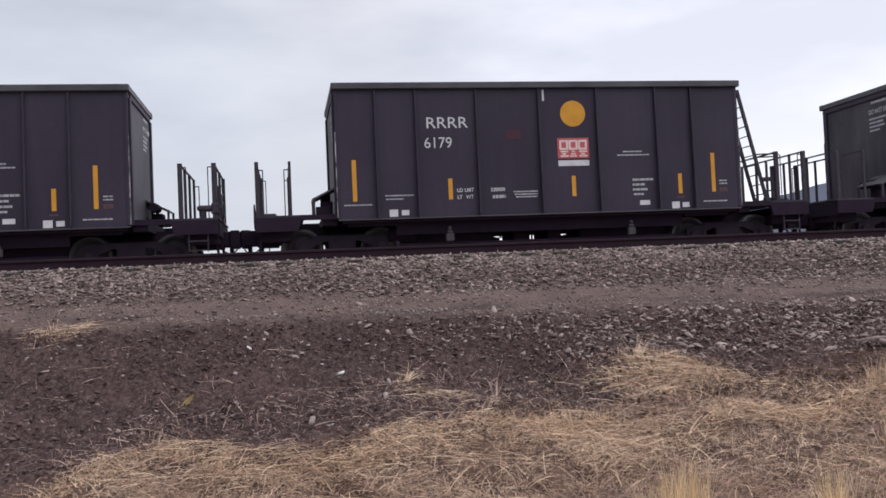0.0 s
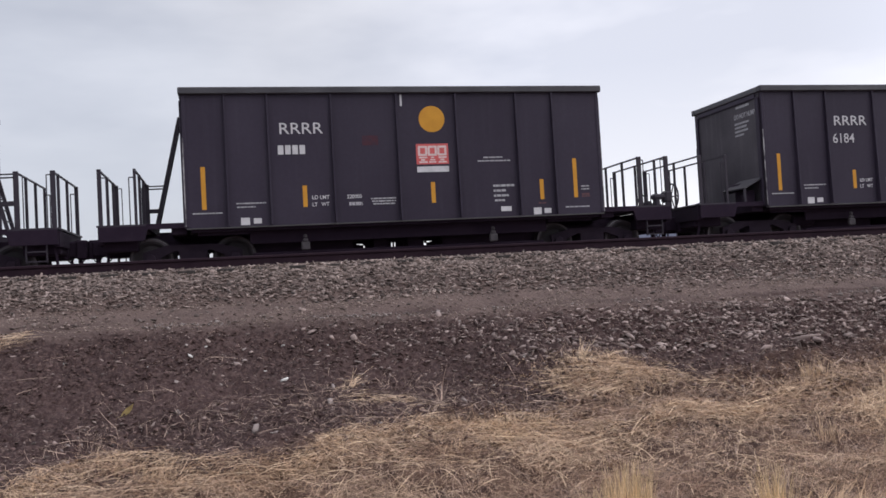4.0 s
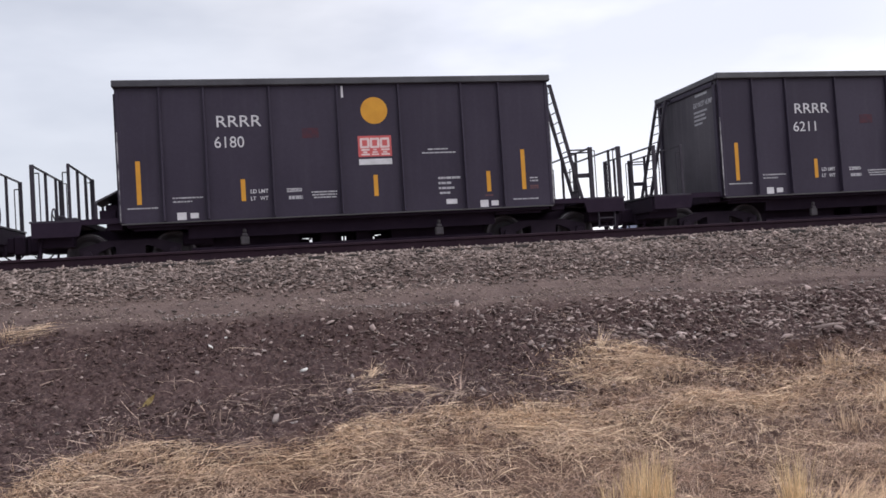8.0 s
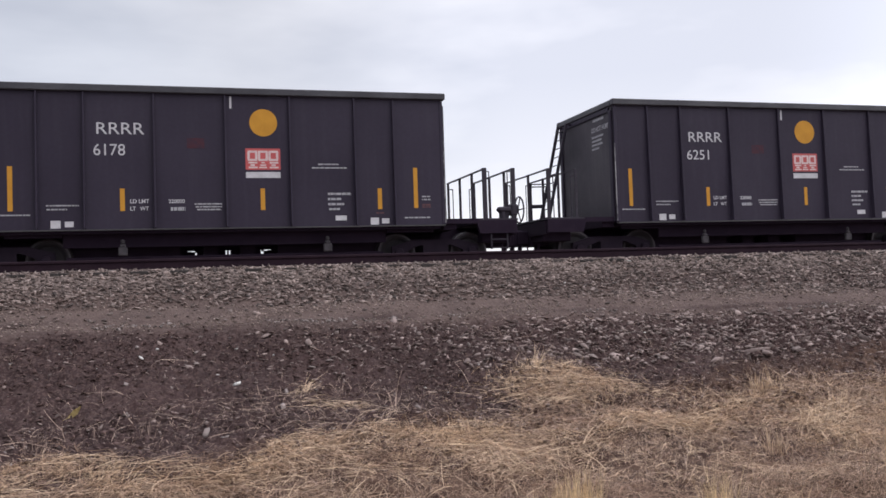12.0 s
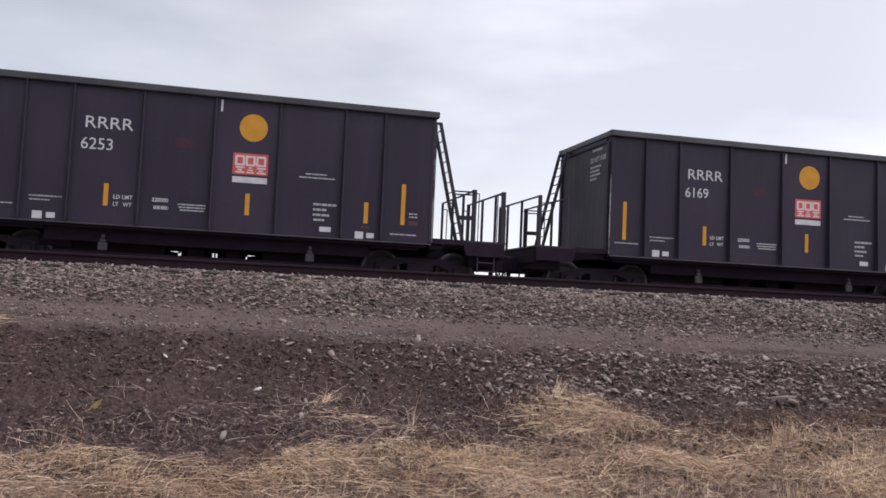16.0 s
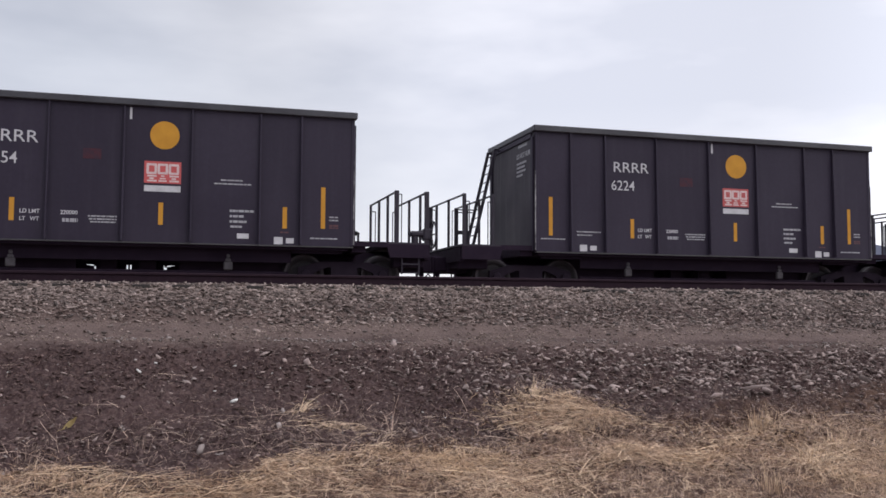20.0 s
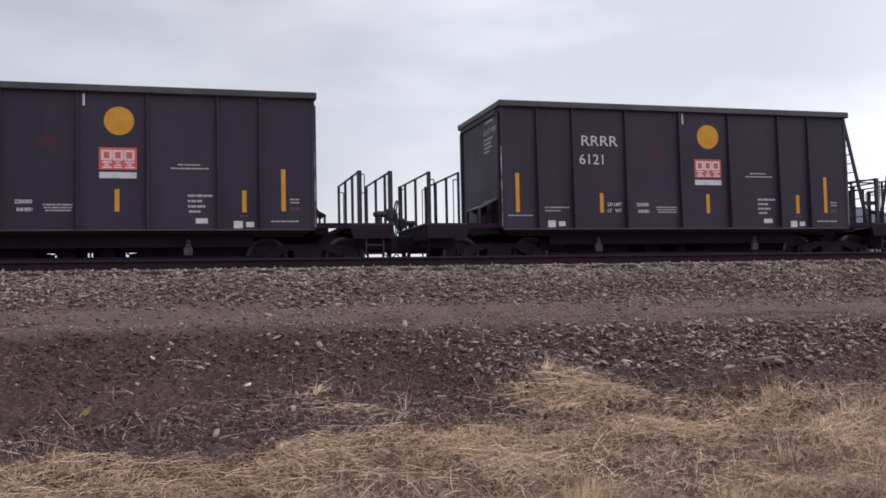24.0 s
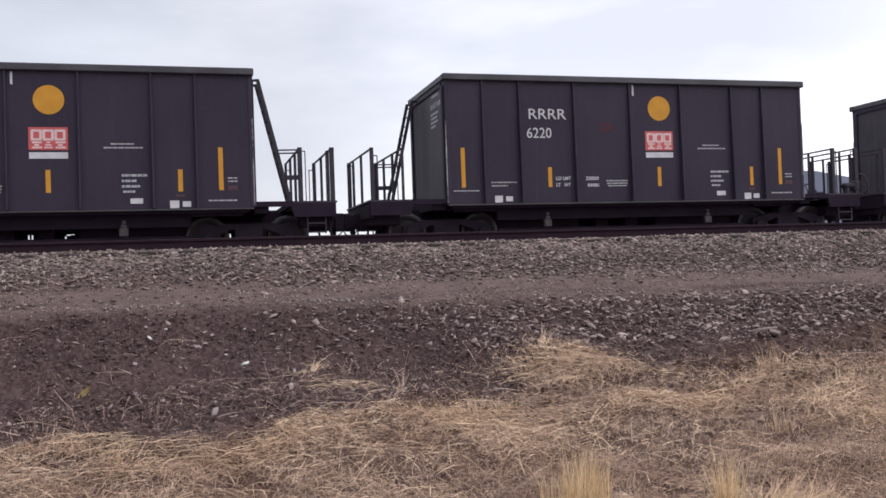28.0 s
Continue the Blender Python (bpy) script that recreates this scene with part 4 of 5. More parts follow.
def text_mesh(body, size, bold=0.0, squeeze=1.0):
    cu = bpy.data.curves.new("letters", "FONT")
    cu.body, cu.size, cu.extrude, cu.offset, cu.resolution_u = body, size, 0.002, bold, 3
    ob = bpy.data.objects.new("letters", cu)
    me = bpy.data.meshes.new_from_object(ob)
    bpy.data.objects.remove(ob)
    bpy.data.curves.remove(cu)
    xs = [v.co.x for v in me.vertices]
    low, wide = min(xs), max(xs) - min(xs)
    for v in me.vertices:
        v.co.x = (v.co.x - low) * squeeze
    return me, wide * squeeze


def text_fit(body, x0, x1, z_low, height_m, bold):
    me, wide = text_mesh(body, height_m / 0.70, bold)
    k = (x1 - x0) / wide
    low, high = min(v.co.y for v in me.vertices), max(v.co.y for v in me.vertices)
    for v in me.vertices:
        v.co.x *= k
        v.co.y = (v.co.y - low) * height_m / (high - low)
    return me




def on_side(name, me, mat, car, x, z, side, label=""):
    """Puts a flat mark, drawn in x-y, on a side wall at x from that side's left end and z over the rail."""
    ob = part(name, me, mat, car, label)
    turn = pose(0, 0, 0, 0, 0, 0 if side < 0 else 180)
    ob.matrix_basis = turn @ pose(X0 + x, -HALF_W - 0.0035, z, 90, 0, 0)
    if name == "small_lettering":
        tagged(ob, kind="stuff")
    return ob


def plate(w, h, t=0.003):
    bm = bmesh.new()
    box(bm, w / 2, h / 2, 0, w, h, t)
    return bm


def disc(r):
    bm = bmesh.new()
    bmesh.ops.create_cone(bm, cap_ends=True, segments=40, radius1=r, radius2=r, depth=0.004)
    return bm


def dashes(rows, seed):
    """Unreadable small lettering as rows of short bars: (x0, x1, z, bar height)."""
    rng = random.Random(seed)
    bm = bmesh.new()
    for x0, x1, z, h in rows:
        x = x0
        while x < x1:
            w = min(rng.uniform(0.03, 0.12), x1 - x)
            box(bm, x + w / 2, z, 0, w, h, 0.003)
            x += w + rng.uniform(0.008, 0.02)
    return bm


def emblem_strokes():
    """Pale angular strokes on the red panel: three open squares over three pairs of bars."""
    bm = bmesh.new()
    for i in range(3):
        x = 0.05 + 0.225 * i
        for z in (0.215, 0.395):
            box(bm, x + 0.1, z, 0, 0.2, 0.046, 0.003)
        for dx in (0.018, 0.182):
            box(bm, x + dx, 0.305, 0, 0.050, 0.18, 0.003)
        for z, dx in ((0.155, 0.01), (0.10, -0.005), (0.05, 0.01)):
            if i == 1:
                box(bm, x + 0.1, z, 0, 0.07 + (0.155 - z) * 0.9, 0.03, 0.003)
            elif z != 0.10:
                box(bm, x + 0.1 + dx, z, 0, 0.19, 0.036, 0.003)
            else:
                box(bm, x + 0.1, z, 0, 0.09, 0.04, 0.003)
    return bm


def side_frame(bm):
    """Cast bogie side: an arched truss with two bearing jaws and a spring window."""
    prism(bm, [(-1.05, 0.36), (-1.05, 0.60), (-0.55, 0.74), (0.55, 0.74), (1.05, 0.60), (1.05, 0.36), (0.72, 0.36), (0.66, 0.50), (0.36, 0.62), (0.30, 0.60), (0.30, 0.36), (0.55, 0.30), (0.30, 0.18), (-0.30, 0.18), (-0.55, 0.30), (-0.30, 0.36), (-0.30, 0.60), (-0.36, 0.62), (-0.66, 0.50), (-0.72, 0.36)], -0.07, 0.07)


def wheelset_mesh():
    bm = bmesh.new()
    ring = [(0.0, 0.0), (0.0, 0.10), (0.02, 0.12), (0.035, 0.30), (0.0, 0.36), (-0.005, 0.405), (0.0, 0.452), (0.04, WHEEL_R), (0.125, 0.462), (0.13, 0.485), (0.145, 0.485), (0.15, 0.40), (0.11, 0.36), (0.09, 0.30), (0.10, 0.12), (0.12, 0.10), (0.12, 0.0)]
    seg = 36
    for s in (-1, 1):
        loops = []
        for u, r in ring:
            y = s * (0.83 - u)
            loops.append([bm.verts.new((r * math.cos(2 * math.pi * i / seg), y, r * math.sin(2 * math.pi * i / seg))) for i in range(seg)] if r > 0 else [bm.verts.new((0, y, 0))])
        for k, (a, b) in enumerate(zip(loops, loops[1:])):
            for i in range(seg):
                j = (i + 1) % seg
                if len(a) == 1:
                    f = bm.faces.new((a[0], b[i], b[j]))
                elif len(b) == 1:
                    f = bm.faces.new((a[i], a[j], b[0]))
                else:
                    f = bm.faces.new((a[i], a[j], b[j], b[i]))
                f.material_index = 1 if k in (5, 6) else 0
    rod(bm, (0, -1.03, 0), (0, 1.03, 0), 0.08, 14)
    bmesh.ops.recalc_face_normals(bm, faces=bm.faces[:])
    me = bpy.data.meshes.new("wheelset")
    bm.to_mesh(me)
    bm.free()
    me.materials.append(M_WHEEL)
    me.materials.append(M_RIM)
    return me


def build_bogie(car, x, ws_mesh):
    bm = bmesh.new()
    box(bm, 0, 0, 0.55, 0.36, 1.9, 0.26)
    bogie = part("bogie", bevelled(bm, 0.02), M_BOGIE, car, "dusty cast-steel four-wheel bogie")
    bogie.location = (x, 0, 0)
    for s in (-1, 1):
        fr = part("side_frame", shape(side_frame), M_BOGIE, bogie)
        fr.location = (0, s * 1.0, 0)
        for dx in (-0.13, 0.0, 0.13):
            sp = bmesh.new()
            rod(sp, (dx, s * 1.0, 0.2), (dx, s * 1.0, 0.44), 0.055, 10)
            part("spring", sp, M_FRAME, bogie)
        for dx in (-0.889, 0.889):
            cap = bmesh.new()
            rod(cap, (dx, s * 1.03, WHEEL_R), (dx, s * 1.15, WHEEL_R), 0.10, 14)
            part("bearing_cap", bevelled(cap, 0.01), M_BOGIE, bogie)
    for dx, key in ((-0.889, "ahead"), (0.889, "behind")):
        ws = part("wheelset", ws_mesh, M_WHEEL, bogie, "grimy steel wheelset with worn rims")
        ws.location = (dx, 0, WHEEL_R)
    return bogie


def build_car(seen):
    """The car with its ladder at the +x end, its marks on the side seen (-1: -y, 1: +y)."""
    car = new("hopper_car")
    t = 0.05
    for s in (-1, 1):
        # backing sheet, coloured darker than the panels to stand for shade in their seams
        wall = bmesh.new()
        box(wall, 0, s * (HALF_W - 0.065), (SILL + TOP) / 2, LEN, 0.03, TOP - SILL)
        part("side_wall", wall, M_SEAM, car, "inner side sheet in car paint darkened as shade in the panel seams")
        wall = bmesh.new()
        box(wall, s * (LEN / 2 - t / 2), 0, (SILL + TOP) / 2, t, 2 * HALF_W - 0.17, TOP - SILL)
        part("end_wall", wall, M_PAINT, car)
        slope = bmesh.new()
        bar(slope, (s * (LEN / 2 - 0.1), 0, 2.6), (s * 2.6, 0, 1.0), 2 * HALF_W - 0.12, 0.03)
        part("slope_sheet", slope, M_FRAME, car)
    floor_bm = bmesh.new()
    box(floor_bm, 0, 0, 1.0, LEN - 0.2, 2 * HALF_W - 0.14, 0.06)
    part("floor_plate", floor_bm, M_FRAME, car)
    for s in (-1, 1):
        # end faces, dusty
        bm = bmesh.new()
        box(bm, s * (LEN / 2 + 0.004), 0, (SILL + TOP) / 2, 0.008, 2 * HALF_W - 0.16, TOP - SILL - 0.16)
        part("end_sheet", bm, M_END, car, "dusty grey-black end sheet")
        for q in (-1, 1):
            ep = bmesh.new()
            box(ep, s * (LEN / 2 + 0.032), q * (HALF_W - 0.14), (SILL + TOP) / 2 - 0.12, 0.046, 0.14, TOP - SILL - 0.28)
            part("end_post", bevelled(ep, 0.012), M_PAINT, car, "black upright end post")
        hd = bmesh.new()
        box(hd, s * (LEN / 2 + 0.026), 0, TOP - 0.22, 0.034, 2 * HALF_W - 0.42, 0.12)
        part("end_header", bevelled(hd, 0.01), M_PAINT, car)
        for x0, x1 in zip([0.0] + RIBS, RIBS + [LEN]):
            a, b = x0 + (0.003 if x0 else 0), x1 - (0.003 if x1 < LEN else 0)
            rb = bmesh.new()
            box(rb, s * -(X0 + (a + b) / 2), s * (HALF_W - 0.025), (SILL + TOP) / 2 - 0.07, b - a, 0.05, TOP - SILL - 0.14)
            part("side_panel", bevelled(rb, 0.004), M_PAINT, car, "flat black steel side panel")
        for x in RIBS:
            rb = bmesh.new()
            for v in box(rb, s * -(X0 + x), s * (HALF_W + 0.065), (SILL + TOP) / 2 - 0.06, 0.034, 0.13, TOP - SILL - 0.16):
                # the post stands out less towards the top
                if v.co.z > 2.5 and abs(v.co.y) > HALF_W + 0.05:
                    v.co.y = s * (HALF_W + 0.06)
            part("side_post", bevelled(rb, 0.004), M_PAINT, car, "narrow tapered outer side post")
        for e in (-1, 1):
            cp = bmesh.new()
            box(cp, e * (LEN / 2 - 0.035), s * (HALF_W - 0.012), (SILL + TOP) / 2 - 0.06, 0.086, 0.05, TOP - SILL - 0.14)
            part("corner_post", bevelled(cp, 0.012), M_PAINT, car)
            cp = bmesh.new()
            box(cp, e * (LEN / 2 + 0.004), s * (HALF_W + 0.010), SILL + 0.98, 0.026, 0.020, 1.9)
            part("corner_edge", bevelled(cp, 0.006), M_SCUFF, car, "scuffed bare corner edge")
        ch = bmesh.new()
        box(ch, 0, s * (HALF_W + 0.01), TOP - 0.075, LEN + 0.12, 0.16, 0.15)
        part("top_chord", bevelled(ch, 0.018), M_CHORD, car, "worn grey-black top chord")
        ch = bmesh.new()
        box(ch, s * (LEN / 2 + 0.0), 0, TOP - 0.078, 0.115, 2 * HALF_W - 0.16, 0.144)
        part("top_chord", bevelled(ch, 0.018), M_CHORD, car, "worn grey-black top chord")
        sl = bmesh.new()
        box(sl, 0, s * (HALF_W - 0.03), SILL - 0.016, LEN - 0.02, 0.13, 0.026)
        part("side_sill", sl, M_EDGE, car, "scuffed bare lower edge")
        for x in (-2.26, 2.07):
            fl = bmesh.new()
            box(fl, -s * x, s * (HALF_W - 0.20), 0.59, 0.19, 0.08, 0.18)
            box(fl, -s * x, s * (HALF_W - 0.20), 0.71, 0.12, 0.07, 0.08)
            box(fl, -s * x, s * (HALF_W - 0.20), 0.80, 0.08, 0.06, 0.09)
            part("door_latch", bevelled(fl, 0.02), M_BOX, car, "grey hopper door latch")
    # underframe
    bm = bmesh.new()
    box(bm, 0, 0, 0.86, LEN + 3.2, 0.42, 0.30)
    part("centre_sill", bm, M_FRAME, car)
    for x0, x1 in ((-3.50, -1.05), (-0.55, -0.20), (0.28, 0.60), (1.10, 3.50)):
        ch = bmesh.new()
        a, b = (x0 + 0.30 if x0 < -3 else x0), (x1 - 0.30 if x1 > 3 else x1)
        prism(ch, [(x0, 1.0), (x1, 1.0), (x1, 0.60), (b, 0.30), (a, 0.30), (x0, 0.60)], -0.6, 0.6)
        part("hopper_chute", ch, M_FRAME, car)
    # the gates between the chutes, with narrow daylight beside and over them
    gates = [(-1.10, -0.95, 0.30, 0.8), (-0.71, -0.015, 0.30, 0.8), (0.020, 0.060, 0.30, 0.8), (0.095, 0.74, 0.30, 0.8), (1.0, 1.15, 0.30, 0.8)]
    for m in (-1, 1):
        gates += [tuple(sorted((m * u, m * v))) + (lo, hi) for u, v, lo, hi in ((0.94, 1.02, 0.30, 0.640), (0.86, 0.95, 0.30, 0.622), (0.775, 0.87, 0.30, 0.608), (0.725, 0.785, 0.30, 0.530), (0.725, 0.780, 0.592, 0.80))]
    for x0, x1, z0, z1 in gates:
        gt = bmesh.new()
        box(gt, (x0 + x1) / 2, 0.006 * (z1 < 0.7), (z0 + z1) / 2, x1 - x0, 0.03, z1 - z0)
        part("chute_gate", gt, M_FRAME, car)
    for s in (-1, 1):
        sk = bmesh.new()
        box(sk, 0, s * 1.20, 0.855, 6.9, 0.06, 0.33)
        part("lower_sill", sk, M_FRAME, car)
        for e in (-1, 1):
            sk = bmesh.new()
            box(sk, e * 4.0, s * 1.35, 0.97, 1.1, 0.06, 0.14)
            part("lower_sill", sk, M_FRAME, car)
        rd = bmesh.new()
        rod(rd, (-3.4, s * 1.10, 0.46), (3.4, s * 1.10, 0.46), 0.035)
        part("brake_rod", rd, M_FRAME, car)
    cyl = bmesh.new()
    rod(cyl, (-3.6, -0.75, 0.72), (-2.95, -0.75, 0.72), 0.17, 16)
    part("air_reservoir", bevelled(cyl, 0.02), M_FRAME, car)

    ws_mesh = wheelset_mesh()
    for s in (-1, 1):
        bogie = build_bogie(car, s * (LEN / 2 - 0.10), ws_mesh)

    # end platforms
    for s in (-1, 1):
        e = s * LEN / 2
        dk = bmesh.new()
        box(dk, e + s * 1.325, 0, DECK - 0.02, 0.99, 2 * 1.54, 0.04)
        part("platform_deck", dk, M_RAILING, car, "black end platform deck")
        bl = bmesh.new()
        box(bl, e + s * 0.165, 0, 1.06, 0.31, 2 * 1.43, 0.22)
        part("end_bolster", bl, M_FRAME, car)
        sp = bmesh.new()
        box(sp, e + s * 0.79, 0, DECK - 0.06, 0.08, 2 * 1.43, 0.12)
        part("ladder_support", sp, M_FRAME, car)
        for q in (-1, 1):
            sb = bmesh.new()
            prism(sb, [(e, 1.075), (e + s * 0.80, 1.075), (e + s * 0.87, 0.84), (e + s * 1.79, 0.84), (e + s * 1.79, 1.15), (e + s * 0.83, 1.15), (e + s * 0.83, DECK), (e, DECK)], q * 1.44, q * 1.54)
            part("platform_beam", sb, M_FRAME, car)
        eb = bmesh.new()
        box(eb, e + s * 1.75, 0, 0.96, 0.12, 2.86, 0.34)
        part("end_beam", bevelled(eb, 0.01), M_FRAME, car)
        ds = bmesh.new()
        box(ds, e + s * 1.40, 0, 0.765, 0.74, 2.3, 0.25)
        box(ds, e + s * 1.55, 0, 0.72, 0.50, 0.8, 0.32)
        part("draft_sill", bevelled(ds, 0.02), M_FRAME, car, "grimy black draft sill under the platform")
        for y in (-1.25, 0.7):
            al = bmesh.new()
            bar(al, (e + s * 1.66, y, 0.86), (e + s * 1.72, y * 0.97, 0.42), 0.035, 0.05)
            part("hanger", al, M_FRAME, car)
        cp = bmesh.new()
        box(cp, e + s * 1.92, 0, 0.78, 0.36, 0.46, 0.36)
        box(cp, e + s * 2.06, -s * 0.05, 0.77, 0.24, 0.50, 0.42)
        box(cp, e + s * 1.98, 0.1, 0.56, 0.10, 0.12, 0.20)
        part("coupler", bevelled(cp, 0.03), M_FRAME, car, "rusty knuckle coupler")
        hs = bmesh.new()
        pts = [(e + s * (1.72 + 0.40 * u), -s * 0.5 + 0.25 * s * u, 0.80 - 0.36 * math.sin(math.pi * (0.15 + 0.6 * u))) for u in [i / 6 for i in range(7)]]
        for a, b in zip(pts, pts[1:]):
            rod(hs, a, b, 0.016, 6)
        part("brake_hose", hs, M_FRAME, car, "black rubber brake hose")
        ul = bmesh.new()
        rod(ul, (e + s * 1.76, -1.3, 0.93), (e + s * 1.76, 1.3, 0.93), 0.018, 6)
        part("uncoupling_rod", ul, M_RAILING, car)
        # two cross railings on each platform
        for xo, posts in ((1.02, (-1.50, -0.55, 0.45, 1.50)), (1.73, (-1.50, -0.90, 0.20, 1.50))):
            for i, y in enumerate(posts):
                w = 0.10 if i == 0 else 0.085 if i == 3 and xo > 1.5 else 0.06
                pm = bmesh.new()
                box(pm, e + s * xo, s * y, (DECK + 2.38) / 2, w, w * 0.7, 2.38 - DECK)
                part("railing_post", bevelled(pm, 0.006), M_RAILING, car)
            hr = bmesh.new()
            bar(hr, (e + s * xo, s * posts[0], 2.36), (e + s * xo, s * posts[-1], 2.36), 0.035)
            part("handrail", hr, M_RAILING, car)
            gr = bmesh.new()
            gx, hook = e + s * (xo + (0.12 if xo < 1.5 else -0.13)), -0.12 if xo < 1.5 else 0.13
            rod(gr, (gx, s * 1.48, DECK), (gx, s * 1.48, 2.2), 0.013, 6)
            rod(gr, (gx, s * 1.48, 2.2), (gx + s * hook, s * 1.48, 2.2), 0.013, 6)
            part("grab_iron", gr, M_RAILING, car)
            gr = bmesh.new()
            rod(gr, (gx, -s * 1.48, DECK), (gx, -s * 1.48, 2.3), 0.012, 6)
            rod(gr, (gx, -s * 1.48, 2.3), (gx + s * hook, -s * 1.48, 2.3), 0.012, 6)
            part("grab_iron", gr, M_RAILING, car)
        st = bmesh.new()
        for z in (0.50, 0.70):
            box(st, e + s * 1.36, -s * 1.46, z, 0.40, 0.10, 0.025)
        for q in (-0.20, 0.20):
            box(st, e + s * 1.36 + q, -s * 1.46, 0.70, 0.025, 0.06, 0.46)
        part("step", st, M_RAILING, car, "two-rung foot step under the platform")

    # ladder end (+x), ladder near the -y side
    e = LEN / 2
    top, foot = (e + 0.16, 3.90), (e + 0.80, DECK)
    ys = (-1.38, -0.82)
    for y in ys:
        ld = bmesh.new()
        bar(ld, (top[0], y, top[1]), (foot[0], y, foot[1]), 0.05, 0.075)
        part("ladder_stringer", ld, M_RAILING, car)
    for i in range(11):
        u = (i + 0.7) / 11.5
        rg = bmesh.new()
        x, z = top[0] + (foot[0] - top[0]) * u, top[1] + (foot[1] - top[1]) * u
        rod(rg, (x, ys[0], z), (x, ys[1], z), 0.014, 6)
        part("ladder_rung", rg, M_RAILING, car)
    for y in ys:
        br = bmesh.new()
        bar(br, (e - 0.02, y, 3.86), (top[0], y, 3.88), 0.05)
        part("ladder_bracket", br, M_RAILING, car)
    for z, x, thick in ((2.33, 0.54, 0.03), (2.26, 0.56, 0.03), (1.72, 0.69, 0.10)):
        br = bmesh.new()
        bar(br, (e + x, -1.40, z), (e + 1.02, -1.47, z), min(thick, 0.05), thick)
        part("ladder_brace", br, M_RAILING, car)
    # brake end (-x): wheel, hood, valve gear, bent grab rail
    e = -LEN / 2
    wheel = bmesh.new()
    hub, ring = Vector((e - 1.865, 1.42, DECK + 0.20)), 0.31
    rim = [hub + Vector((-0.03, ring * math.cos(math.pi * i / 10), ring * math.sin(math.pi * i / 10))) for i in range(20)]
    for i in range(20):
        rod(wheel, rim[i - 1], rim[i], 0.020, 6)
    for i in range(0, 20, 4):
        rod(wheel, hub, rim[i], 0.015, 6)
    rod(wheel, hub + Vector((0.14, 0, 0)), hub + Vector((-0.03, 0, 0)), 0.03, 8)
    part("brake_wheel", wheel, M_RAILING, car, "black spoked hand-brake wheel")
    gb = bmesh.new()
    box(gb, e - 1.74, 1.42, DECK + 0.20, 0.18, 0.28, 0.28)
    box(gb, e - 1.76, 1.42, DECK + 0.05, 0.10, 0.12, 0.24)
    box(gb, e - 1.52, 1.42, DECK + 0.21, 0.34, 0.22, 0.13)
    box(gb, e - 1.47, 1.42, DECK + 0.08, 0.14, 0.18, 0.22)
    part("brake_gear_box", bevelled(gb, 0.04), M_RAILING, car)
    hd = bmesh.new()
    bar(hd, (e + 0.01, -0.98, 1.80), (e - 0.54, -0.98, 1.53), 1.02, 0.035)
    part("valve_hood", hd, M_CHORD, car, "sloped grey plate hood over the valve gear")
    for y in (-1.46, -0.52):
        lg = bmesh.new()
        bar(lg, (e - 0.51, y, DECK), (e - 0.51, y, 1.53), 0.05)
        part("hood_leg", lg, M_RAILING, car)
    vg = bmesh.new()
    box(vg, e - 0.22, -1.0, DECK + 0.16, 0.26, 0.5, 0.30)
    rod(vg, (e - 0.22, -0.85, DECK + 0.42), (e - 0.22, -0.25, DECK + 0.42), 0.11, 12)
    box(vg, e - 0.30, -1.25, DECK + 0.10, 0.34, 0.12, 0.18)
    part("valve_gear", bevelled(vg, 0.015), M_FRAME, car)
    # lettering and marks
    mark = text_fit("RRRR", 2.05, 3.00, 0, 0.243, 0.0005)
    ld, lt = text_fit("LD LMT", 2.69, 3.07, 0, 0.085, 0.002), text_fit("LT   WT", 2.69, 3.06, 0, 0.085, 0.002)
    nums = text_fit("220000", 3.46, 3.79, 0, 0.085, 0.002)
    shared = {}

    def once(key, make):
        if key not in shared:
            bm = make()
            me = bpy.data.meshes.new(key)
            bm.to_mesh(me)
            bm.free()
            shared[key] = me
        return shared[key]

    for s in (seen,):
        on_side("reporting_mark", mark, M_WHITE, car, 2.05, 3.385 + Z0, s, "white stencilled lettering")
        on_side("load_limit_text", ld, M_WHITE, car, 2.69, 1.93 + Z0, s)
        on_side("light_weight_text", lt, M_WHITE, car, 2.69, 1.775 + Z0, s)
        on_side("load_limit_figure", nums, M_WHITE, car, 3.46, 1.925 + Z0, s)
        on_side("light_weight_figure", once("figure_bars", lambda: dashes([(0, 0.30, 0.04, 0.075)], 3)), M_GREYTEXT, car, 3.5, 1.765 + Z0, s)
        for x, z0, z1 in ((0.34, 1.78, 2.70), (2.49, 1.77, 2.24), (5.38, 1.765, 2.25), (7.98, 1.76, 2.24), (8.82, 1.78, 2.71)):
            tall = z1 - z0 > 0.7
            on_side("yellow_bar", once("bar_tall" if tall else "bar_short", lambda: plate(0.095, z1 - z0)), M_YELLOW, car, x, z0 + Z0, s, "yellow reflective bar")
        on_side("yellow_disc", once("disc", lambda: disc(0.30)), M_YELLOW, car, 5.475, 3.675 + Z0, s, "large yellow disc mark")
        on_side("red_emblem", once("emblem", lambda: plate(0.75, 0.466)), M_RED, car, 5.075, 2.644 + Z0, s, "red emblem panel with pale strokes")
        em = on_side("emblem_device", once("strokes", emblem_strokes), M_EMBLEM, car, 5.075, 2.644 + Z0, s, "pale angular strokes")
        tagged(em, kind="stuff")
        em.matrix_basis = em.matrix_basis @ Matrix.Translation((0, 0, 0.003))
        on_side("emblem_strip", once("strip", lambda: plate(0.74, 0.13)), M_WHITE, car, 5.08, 2.465 + Z0, s, "white strip under the emblem")
